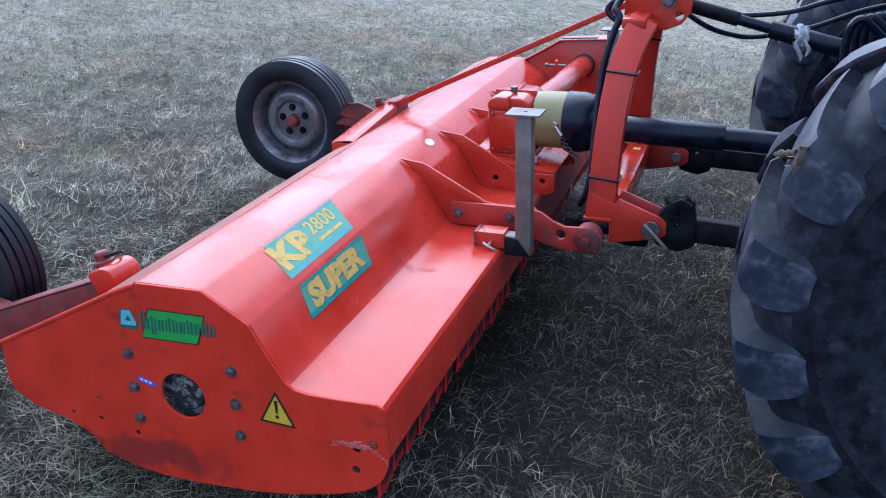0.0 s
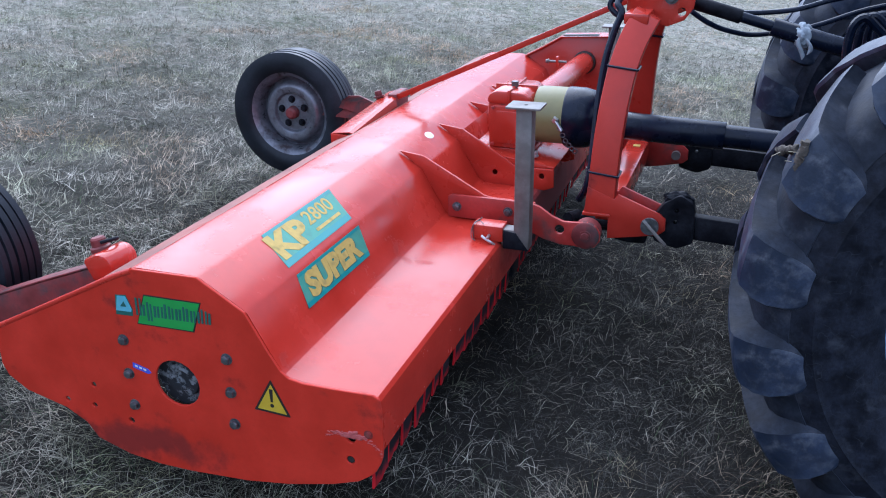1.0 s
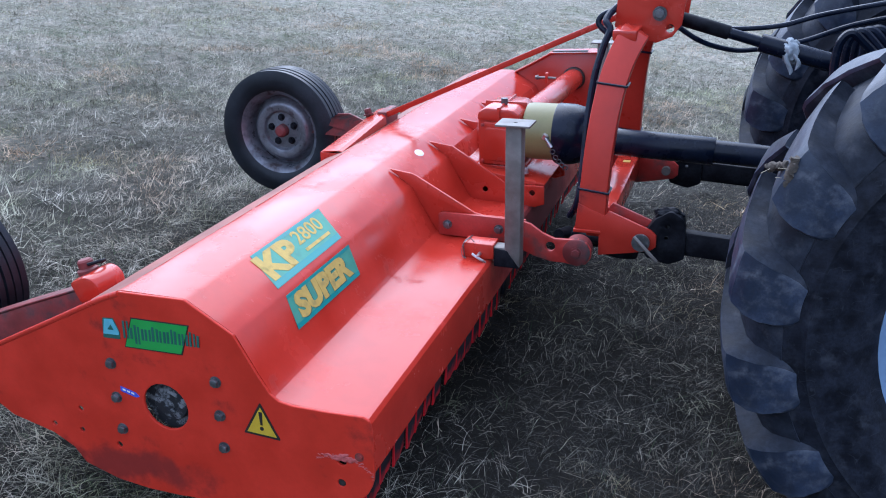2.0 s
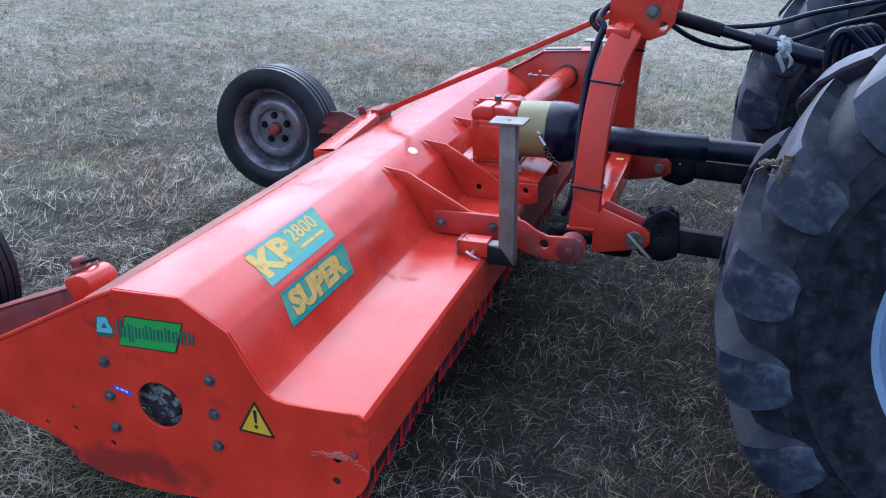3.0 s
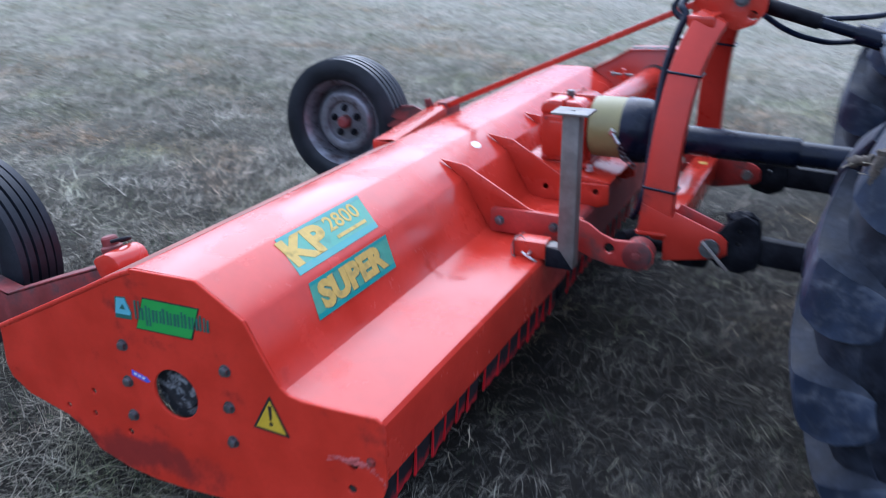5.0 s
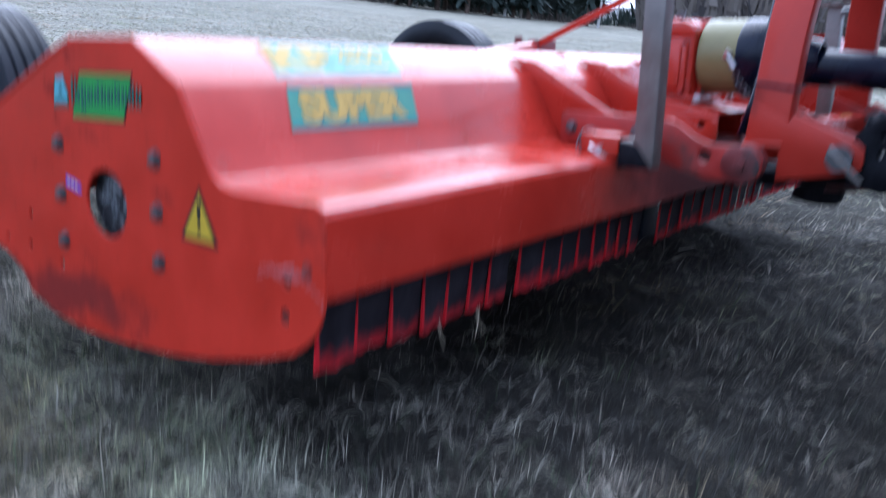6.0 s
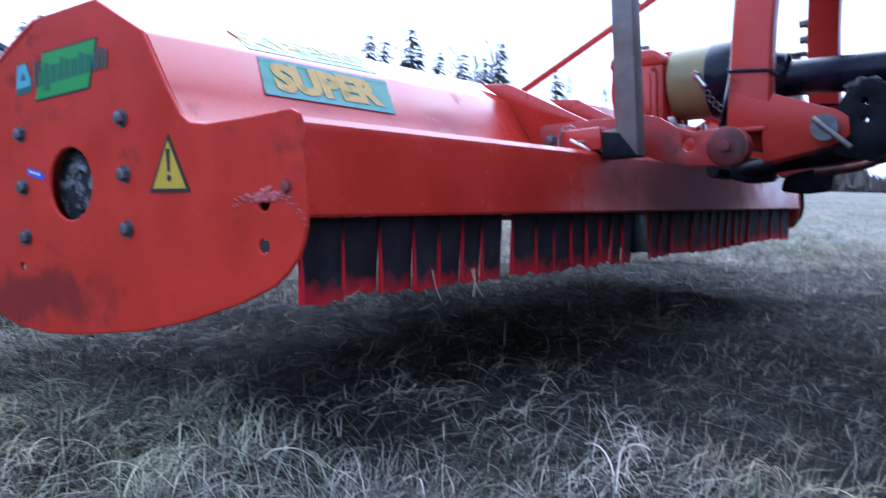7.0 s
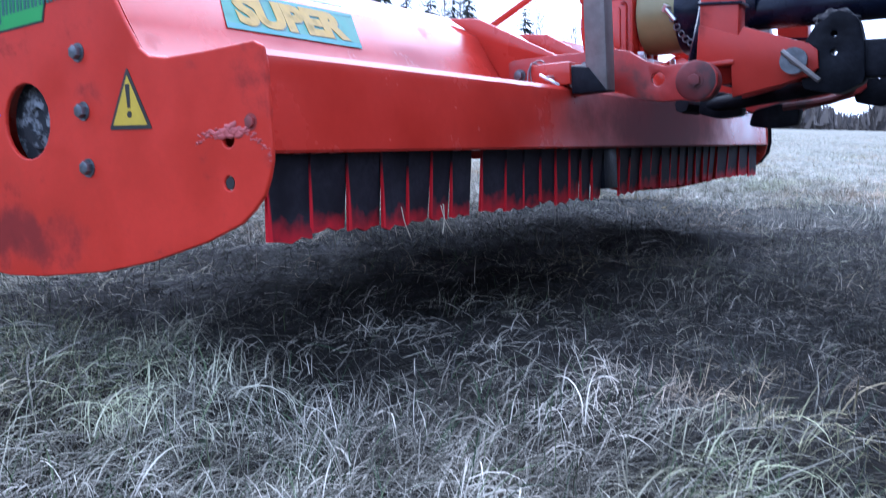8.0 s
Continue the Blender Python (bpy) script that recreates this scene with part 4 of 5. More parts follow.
for y, out in ((1.120, -1), (2.226, 1)):
    bar = part("link_bar", slab(BAR, y, y + 0.014, 0.002, [(0.542, 0.612, 0.016)]), RED_WORN, mower, "thick worn link bar", 25)
    for bx in (0.190, 0.368):
        part("bolt", hexbolt((bx, y if out < 0 else y + 0.014, 0.654), (0, out, 0), 0.0125, 0.014), BOLT, bar)
    part("pivot_boss", lathe([(0.012, -0.030), (0.040, -0.030), (0.045, -0.026), (0.045, 0.030), (0.012, 0.030)], (0.628, y + 0.024, 0.600), "y", 28, True), RED_DIRTY, bar, "greasy red pivot boss", 40)
    part("pivot_pin", hexbolt((0.628, y - 0.006, 0.600), (0, -1, 0), 0.015, 0.010, rod((0.628, y - 0.008, 0.600), (0.628, y + 0.11, 0.600), 0.013)), RED_DIRTY, bar)

# parking stands pinned upside down in their sockets
for y in (1.0, 2.64):
    sock = part("stand_socket", box((0.292, y - 0.032, 0.6065), (0.392, y + 0.032, 0.657), 0.003), RED, mower, "red square socket with a linch pin", 25)
    part("linch_pin", sweep([(0.330, y - 0.055, 0.630), (0.345, y - 0.058, 0.622), (0.362, y - 0.056, 0.612), (0.372, y - 0.050, 0.604)], 0.0045, 8, 4, rod((0.348, y - 0.06, 0.622), (0.348, y + 0.05, 0.632), 0.006)), BRIGHT, sock)
    loop = [(0.298, y - 0.034, 0.659), (0.292, y - 0.040, 0.640), (0.296, y - 0.050, 0.618), (0.310, y - 0.054, 0.612)]
    loop2 = [(0.300, y - 0.030, 0.662), (0.312, y - 0.02, 0.668), (0.330, y - 0.030, 0.661)]
    bm = sweep(loop, 0.0016, 6, 6)
    bm = sweep(loop2, 0.0016, 6, 6, bm)
    bm = sweep([(0.300, y - 0.036, 0.608), (0.296, y - 0.037, 0.640), (0.299, y - 0.033, 0.661), (0.303, y, 0.6605), (0.306, y + 0.033, 0.658)], 0.0018, 6, 5, bm)
    part("safety_chain", bm, BOLT, sock)
    post = box((0.426, y - 0.025, 0.586), (0.476, y + 0.025, 1.040), 0.004)
    post = box((0.385, y - 0.024, 0.600), (0.430, y + 0.024, 0.648), 0.003, bm=post)
    stand = part("parking_stand", post, STEEL, mower, "bare grey-brown square-tube stand, foot plate up", 25)
    part("foot_plate", slab(rounded([(0.398, y - 0.045), (0.504, y - 0.045), (0.504, y + 0.045), (0.398, y + 0.045)], 0.004), 1.0402, 1.0462, 0.001, [(0.451, y, 0.006)], axis="z"), STEEL, stand, "", 25)
    part("elbow", slab([(0.393, 0.584), (0.476, 0.584), (0.434, 0.640), (0.393, 0.646)], y - 0.0285, y + 0.0285, 0.003), GREASE, stand, "black greasy mitred elbow", 25)

# hitch frame: two curved uprights, clevises, head plates
MID = 1.680


def upright(out):
    """A curved box-section arm leaning to the middle. out: -1 near side, 1 far side."""
    stations = [(0.646, 0.650, 0.0), (0.654, 0.690, 0.002), (0.657, 0.780, 0.010), (0.662, 0.900, 0.032), (0.671, 1.010, 0.060), (0.685, 1.110, 0.093), (0.704, 1.185, 0.129), (0.724, 1.235, 0.164), (0.738, 1.265, 0.198)]
    fine = []
    for k in range(len(stations) - 1):
        p0, p1, p2, p3 = [Vector(stations[min(max(k + j, 0), len(stations) - 1)]) for j in (-1, 0, 1, 2)]
        for t in (0.0, 0.25, 0.5, 0.75):
            fine.append(tuple(0.5 * (2 * p1 + (p2 - p0) * t + (2 * p0 - 5 * p1 + 4 * p2 - p3) * t * t + (3 * p1 - p0 - 3 * p2 + p3) * t**3)))
    stations = fine + [stations[-1]]
    outer0 = MID + out * 0.465
    bm = bmesh.new()
    rings = []
    for k, (x, z, lean) in enumerate(stations):
        half = 0.045
        y = outer0 - out * lean
        a = stations[max(0, k - 1)]
        b = stations[min(len(stations) - 1, k + 1)]
        d = Vector((b[0] - a[0], b[1] - a[1])).normalized()
        nx, nz = d.y, -d.x
        rings.append([bm.verts.new((x + s * half * nx, y - out * t * 0.062, z + s * half * nz)) for s, t in ((-1, 0), (1, 0), (1, 1), (-1, 1))])
    for a, b in zip(rings, rings[1:]):
        for i in range(4):
            bm.faces.new((a[i], a[(i + 1) % 4], b[(i + 1) % 4], b[i]))
    bm.faces.new(rings[0])
    bm.faces.new(rings[-1])
    bmesh.ops.recalc_face_normals(bm, faces=bm.faces)
    bevel(bm, [e for e in bm.edges if e.calc_face_angle(0) > 1.0], 0.006, 2)
    return bm


CLEVIS = [(0.603, 0.648), (0.611, 0.735), (0.700, 0.700), (0.712, 0.718), (0.850, 0.664), (0.868, 0.648), (0.869, 0.610), (0.850, 0.594), (0.785, 0.580), (0.684, 0.562), (0.683, 0.645)]
for out in (-1, 1):
    arm = part("mast_arm", upright(out), RED_ARM, mower, "curved orange-red hitch upright", 30)
    y = MID + out * 0.465
    for k, inset in enumerate((0.0, 0.088)):
        ya = y - out * inset
        part("clevis_plate", slab(CLEVIS, min(ya, ya - out * 0.012), max(ya, ya - out * 0.012), 0.0015), RED_ARM if not k else RED_WORN, arm, "", 25)
    part("toe_plate", box((0.598, min(y + out * 0.004, y - out * 0.1), 0.636), (0.690, max(y + out * 0.004, y - out * 0.1), 0.648), 0.003), RED, arm)
    for z, lean, x in ((0.780, 0.010, 0.657), (1.112, 0.094, 0.686)):
        yb = y - out * lean
        strap = None
        h = 0.048
        pts = [(x - h, yb + out * 0.003, z + 0.004), (x + h, yb + out * 0.003, z - 0.006), (x + h, yb - out * 0.066, z - 0.006), (x - h, yb - out * 0.066, z + 0.004)]
        for a, b in zip(pts, pts[1:] + pts[:1]):
            strap = rod(a, b, 0.004, seg=6, bm=strap)
        part("cable_tie", strap, BLACK, arm)
    pin = part("hitch_pin", rod((0.822, y + out * 0.022, 0.628), (0.822, y - out * 0.12, 0.628), 0.018, seg=20), STEEL, arm)
    part("pin_washer", lathe([(0.010, 0.0), (0.029, 0.0), (0.029, 0.010), (0.010, 0.010)], (0.822, y + (out * 0.016 if out > 0 else -0.026), 0.628), "y", 24), BOLT, arm, "grey steel washer")
    part("locking_lever", rod((0.800, y + out * 0.030, 0.650), (0.878, y + out * 0.046, 0.578), 0.0062, seg=8, size=0.001), STEEL, arm, "bright steel locking lever")
    if out > 0:
        for z in (0.988, 1.038):
            part("upper_bolt", hexbolt((0.632, 2.06, z), (-1, 0, 0), 0.014, 0.034), BOLT, arm)
beam = part("cross_beam", box((0.628, 1.285, 0.598), (0.712, 2.075, 0.684), 0.007), RED, mower, "orange-red square cross beam between the uprights", 30)
part("beam_label", sheet([(0.660, 1.92, 0.6842), (0.688, 1.92, 0.6842), (0.688, 1.95, 0.6842), (0.660, 1.95, 0.6842)], (0, 0, 0.0008)), GOLD, beam, "small yellow sticker", 0)
HEAD = [(0.655, 1.262), (0.700, 1.240), (0.792, 1.214), (0.845, 1.236), (0.872, 1.275), (0.880, 1.36), (0.84, 1.42), (0.69, 1.42), (0.66, 1.36)]
for k, y in enumerate((1.520, 1.815)):
    head = part("head_plate", slab(HEAD, y, y + 0.018, 0.002, [(0.835, 1.262, 0.014), (0.800, 1.31, 0.017)]), RED, mower, "orange-red top hitch plate with pin holes", 25)
part("head_bridge", box((0.668, 1.385, 1.236), (0.745, 1.965, 1.270), 0.005, bm=box((0.676, 1.539, 1.27), (0.70, 1.814, 1.41), 0.004)), RED, mower)
part("top_pin", rod((0.800, 1.49, 1.31), (0.800, 1.86, 1.31), 0.0125, bm=hexbolt((0.80, 1.515, 1.31), (0, -1, 0), 0.018, 0.02)), BOLT, mower)

# brace rod from the rear bracket up to the head
brace = part("brace_rod", box((0, -0.005, -0.0105), (1.05, 0.005, 0.0105), 0.002), RED, mower, "long thin red flat brace")
low, high = Vector((-0.262, 1.715, 0.868)), Vector((0.690, 1.66, 1.300))
d = (high - low).normalized()
sv = Vector((0, 1, 0)) - d * d.y
sv.normalize()
uv3 = d.cross(sv)
bl = (high - low).length / 1.05
brace.matrix_basis = Matrix(((d.x * bl, sv.x, uv3.x, low.x), (d.y * bl, sv.y, uv3.y, low.y), (d.z * bl, sv.z, uv3.z, low.z), (0, 0, 0, 1)))


def caster(hub, y_arm, near):
    """Rear support wheel: folded bracket on the hood, arm, tyre, rim, hub and nuts. hub: middle of the wheel."""
    hx, hy, hz = hub
    if near:
        line = [(-0.490, 0.742), (-0.500, 0.650), (-0.720, 0.535), (-0.900, 0.452), (-1.060, 0.500), (-1.150, 0.630), (-1.120, 0.712), (-1.000, 0.622), (-0.880, 0.594), (-0.700, 0.664)]
        one = slab(rounded(line, 0.02), 0.170, 0.178, 0.002)
        for p, q in zip(line[6:], line[7:] + line[:1]):
            u = Vector((q[0] - p[0], 0, q[1] - p[1]))
            one = box((-0.004, 0.0, -0.006), (u.length + 0.004, 0.055, 0.002), 0.0015, Matrix.Translation((p[0], 0.170, p[1])) @ u.to_track_quat("X", "Z").to_matrix().to_4x4(), one)
        arm = part("wheel_arm", one, RED_DIRTY, mower, "dark grimy red wheel arm", 40)
        # rolled tube over the arm's end, with a tab for the pivot bolt, on the sloping back of the hood
        u, w = Vector((0.9, 0, 0.436)), Vector((-0.436, 0, 0.9))
        o = Vector((-0.512, 0, 0.721))
        c = o + u * 0.055
        fold = rod(c + Vector((0, 0.148, 0)), c + Vector((0, 0.256, 0)), 0.038, seg=28, size=0.010)
        tilt = Matrix(((u.x, 0, w.x, o.x), (0, 1, 0, o.y), (u.z, 0, w.z, o.z), (0, 0, 0, 1)))
        fold = box((-0.002, 0.158, -0.030), (0.055, 0.248, 0.038), 0.012, tilt, fold)
        part("pivot_bracket", fold, RED, arm, "rolled red pivot bracket", 40)
        at = o + u * 0.036 + w * 0.046 + Vector((0, 0.205, 0))
        part("pivot_bolt", lathe([(0.001, 0.030), (0.016, 0.029), (0.020, 0.024), (0.021, 0.006), (0.027, 0.002), (0.027, -0.01)], (0, 0, 0), "y", 24, False), RED_DIRTY, arm, "worn red pivot bolt").matrix_basis = Matrix.Translation(at) @ Vector((-0.22, 0, 1)).to_track_quat("Y", "X").to_matrix().to_4x4()
        loop = [at + u * (0.033 * math.cos(k) + 0.012) + Vector((0, 0.030 * math.sin(k) + 0.012, 0)) + w * (0.008 + 0.006 * math.cos(k + 2)) for k in np.linspace(-1.2, 4.2, 10)]
        part("retaining_ring", sweep(loop + [loop[-1] - u * 0.02 - w * 0.05], 0.0048, 8, 4), GREASE, arm)
    else:
        line = [(-0.99, 0.615), (-0.99, 0.705), (-0.60, 0.768), (-0.46, 0.785), (-0.33, 0.770), (-0.33, 0.735), (-0.60, 0.672)]
        one = slab(rounded(line, 0.015), 0, 0.012, 0.002)
        for v in one.verts:
            f = min(1, max(0, (v.co.x + 0.72) / 0.36))
            v.co.y += y_arm + (1.80 - y_arm) * f
        arm = part("wheel_arm", one, RED_DIRTY, mower, "dark grimy wheel arm", 40)
        b = strip([(-0.352, 0.772), (-0.352, 0.836), (-0.338, 0.852), (-0.278, 0.868), (-0.263, 0.860), (-0.262, 0.822)], 1.285, 1.80, 0.006)
        for v in b.verts:
            if v.co.y < 1.5:
                v.co.z = 0.775 + (v.co.z - 0.775) * 0.45 if v.co.x > -0.345 else v.co.z - 0.03
        b = box((-0.350, 1.282, 0.766), (-0.264, 1.289, 0.806), 0.002, bm=b)
        bmesh.ops.translate(b, verts=b.verts, vec=(0, 0, 0.014))
        part("pivot_bracket", b, RED, arm, "long folded red pivot bracket", 25)
        part("pivot_bolt", hexbolt((-0.345, 1.72, 0.861), (-0.25, 0, 1), 0.016, 0.026, rod((-0.33, 1.72, 0.79), (-0.345, 1.72, 0.864), 0.014)), RED_DIRTY, arm)
        part("bracket_lug", box((-0.300, 1.70, 0.80), (-0.262, 1.83, 0.880), 0.004), RED_DIRTY, arm)
    part("axle", rod((hx, y_arm + 0.007, hz), (hx, hy, hz), 0.022, seg=14), STEEL, arm)
    R = 0.294
    tread = []
    for k in range(5):
        s = -0.060 + 0.030 * k
        tread += [(R - 0.004 * abs(k - 2) * 0.5 - (0.000), s - 0.012), (R - 0.004 * abs(k - 2) * 0.5, s + 0.010)]
        if k < 4:
            tread += [(R - 0.011, s + 0.012), (R - 0.011, s + 0.016)]
    prof = [(0.192, -0.062), (0.202, -0.074), (0.228, -0.086), (0.252, -0.084), (0.280, -0.077)] + tread + [(0.280, 0.077), (0.252, 0.084), (0.228, 0.086), (0.202, 0.074), (0.192, 0.062)]
    part("tyre", lathe(prof, hub, "y", 72), RUBBER, arm, "black ribbed rubber tyre", 30)
    rim = [(0.186, -0.068), (0.190, -0.062), (0.184, -0.056), (0.172, -0.052), (0.166, -0.036), (0.160, -0.010), (0.150, 0.010), (0.1455, 0.008), (0.138, 0.004), (0.128, -0.016), (0.118, -0.034), (0.108, -0.038), (0.096, -0.030), (0.088, -0.016), (0.074, -0.014), (0.056, -0.020), (0.032, -0.022), (0.032, 0.0), (0.07, 0.0), (0.13, 0.02), (0.1455, 0.0255), (0.150, 0.0272), (0.158, 0.03), (0.162, 0.05), (0.186, 0.066), (0.176, 0.070), (0.152, 0.054), (0.145, 0.02), (0.155, -0.03), (0.160, -0.054), (0.178, -0.070)]
    rim = [(r * 1.12 if r > 0.1 else r, s) for r, s in rim]
    ring = lathe(rim, hub, "y", 72)
    # four hand slots between the disc and the rim
    gone = []
    for f in ring.faces:
        c = f.calc_center_median() - Vector(hub)
        if 0.1625 < math.hypot(c.x, c.z) < 0.1685 and abs((math.degrees(math.atan2(c.z, c.x)) - 12) % 90 - 45) < 12:
            gone.append(f)
    bmesh.ops.delete(ring, geom=gone, context="FACES")
    part("rim", ring, RIM, arm, "grey scuffed steel rim with four slots", 40)
    for k in range(5):
        a = 2 * math.pi * k / 5 + 0.4
        part("wheel_nut", hexbolt((hx + 0.062 * math.cos(a), hy - 0.018, hz + 0.062 * math.sin(a)), (0, -1, 0), 0.0135, 0.016), GREASE, arm)
    part("hub_cap", lathe([(0.001, -0.062), (0.018, -0.060), (0.028, -0.050), (0.030, -0.02), (0.030, 0.01)], hub, "y", 24, False), RED_DIRTY, arm, "worn red hub cap")


caster((-1.190, 0.315, 0.630), 0.190, True)
caster((-0.962, 2.125, 0.664), 2.225, False)

# ---- drive shaft between gearbox and tractor ----
shaft = thing("drive_shaft", "black guarded drive shaft with a yellow cone at the gearbox", "drive shaft", MOWER)
AX = 1.712
part("yellow_cone", lathe([(0.060, 0.318), (0.098, 0.318), (0.104, 0.322), (0.107, 0.340), (0.107, 0.435), (0.100, 0.440), (0.095, 0.436), (0.095, 0.33), (0.06, 0.326)], (0, AX, 0.842), "x", 40), YELLOW, shaft, "dull yellow plastic guard cone")
part("black_cone", lathe([(0.100, 0.434), (0.110, 0.432), (0.115, 0.440), (0.113, 0.500), (0.106, 0.530), (0.094, 0.560), (0.066, 0.590), (0.056, 0.640), (0.050, 0.640), (0.055, 0.59), (0.08, 0.555), (0.10, 0.50)], (0, AX, 0.838), "x", 40), BLACK, shaft, "black ribbed plastic guard cone")
part("outer_tube", rod((0.60, AX, 0.822), (1.010, AX, 0.808), 0.050, seg=32, size=0.002), BLACK, shaft, "black plastic guard tube")
part("inner_tube", rod((1.0, AX, 0.8083), (1.45, AX, 0.792), 0.041, seg=28), BLACK, shaft, "scuffed thinner guard tube")
part("tractor_cone", lathe([(0.04, 1.42), (0.075, 1.44), (0.10, 1.50), (0.10, 1.58), (0.04, 1.58)], (0, AX, 0.79), "x", 28), BLACK, shaft)
bm = None
for k in range(7):
    f = k / 6
    p = Vector((0.415 + 0.075 * f, AX - 0.106 - 0.006 * f, 0.846 - 0.105 * f - 0.02 * math.sin(3 * f)))
    ring = [(p.x + 0.009 * math.cos(a), p.y - 0.004 * (k % 2) * math.cos(a), p.z + 0.0085 * math.sin(a)) for a in np.linspace(0, 6.2, 8)]
    bm = sweep(ring, 0.0022, 6, 2, bm)
part("guard_chain", bm, BOLT, shaft)
part("chain_hook", rod((0.408, AX - 0.110, 0.852), (0.438, AX - 0.116, 0.812), 0.0065, seg=8, bm=rod((0.405, AX - 0.105, 0.842), (0.414, AX - 0.111, 0.858), 0.010, seg=8)), BRIGHT, shaft)
part("drive_joint", rod((0.305, AX, 0.838), (0.345, AX, 0.838), 0.035, seg=16), GREASE, shaft)

# ---- tractor ----
tractor = thing("tractor", "dark farm tractor seen from its muddy rear wheels", "tractor")
HX, HZ = 1.810, 0.790
TM = 1.68


SIDE_P = [(0.430, 0.165), (0.447, 0.188), (0.510, 0.222), (0.575, 0.231), (0.596, 0.232), (0.604, 0.236), (0.612, 0.232), (0.640, 0.228), (0.664, 0.222)]
BAND_P = [(0.656, 0.2262), (0.668, 0.2215), (0.690, 0.212), (0.715, 0.196), (0.735, 0.170), (0.754, 0.10), (0.760, 0.0)]


def tractor_tyre(y):
    """The bare carcass of a tractor tyre, with a moulded ring on each sidewall."""
    inner = [(r - 0.03, a * 0.9) for r, a in BAND_P]
    prof = SIDE_P + inner
    return lathe(prof + [(r, -a) for r, a in prof[-2::-1]], (HX, y, HZ), "y", 96)


def tread_band(y):
    """The dusty ground of the tread between the lugs."""
    low = [(0.645, 0.210)]
    prof = low + BAND_P
    return lathe(prof + [(r, -a) for r, a in prof[-2::-1]], (HX, y, HZ), "y", 96)


def lug(half):
    """One worn bar lug about the wheel's own axis, flat-faced with crisp edges; half: the side it runs to."""
    bm = bmesh.new()
    st = [
        ((-0.030, 0.762), (-0.030, 0.738), 0.006, 0.028),
        ((-0.022, 0.796), (-0.022, 0.738), 0.0, 0.032),
        ((0.060, 0.800), (0.060, 0.735), -0.075, 0.042),
        ((0.130, 0.798), (0.130, 0.725), -0.140, 0.060),
        ((0.196, 0.790), (0.176, 0.712), -0.200, 0.082),
        ((0.212, 0.782), (0.184, 0.706), -0.216, 0.090),
        ((0.228, 0.752), (0.196, 0.690), -0.234, 0.099),
        ((0.237, 0.715), (0.206, 0.676), -0.246, 0.103),
        ((0.239, 0.680), (0.213, 0.656), -0.252, 0.100),
        ((0.236, 0.650), (0.216, 0.636), -0.256, 0.088),
        ((0.231, 0.625), (0.218, 0.618), -0.258, 0.064),
    ]
    rings = []
    for (ao, ro), (ai, ri), th, hw in st:
        ring = []
        for a, r, s in ((ai, ri, -1.16), (ao - 0.006, ro - 0.010, -1.05), (ao - 0.001, ro - 0.001, -0.99), (ao, ro, -0.5), (ao, ro, 0.4), (ao - 0.001, ro - 0.001, 0.92), (ao - 0.007, ro - 0.010, 1.02), (ai, ri, 1.30)):
            phi = th + s * hw
            ring.append(bm.verts.new((-r * math.cos(phi), half * a, r * math.sin(phi))))
        rings.append(ring)
    for a, b in zip(rings, rings[1:]):
        for i in range(7):
            bm.faces.new((a[i], a[i + 1], b[i + 1], b[i])).material_index = 1 if i in (0, 5, 6) else 0
    bmesh.ops.subdivide_edges(bm, edges=bm.edges[:], cuts=1, use_grid_fill=True)
    for v in bm.verts:
        v.co += 0.0022 * noise.noise_vector(v.co * 19)
    bmesh.ops.recalc_face_normals(bm, faces=bm.faces)
    me = bpy.data.meshes.new("tread_lug")
    bm.to_mesh(me)
    bm.free()
    me.materials.append(TYRE)
    me.materials.append(TREAD)
    me.shade_smooth()
    me.set_sharp_from_angle(angle=radians(32))
    return me


LUGS = {half: lug(half) for half in (-1, 1)}


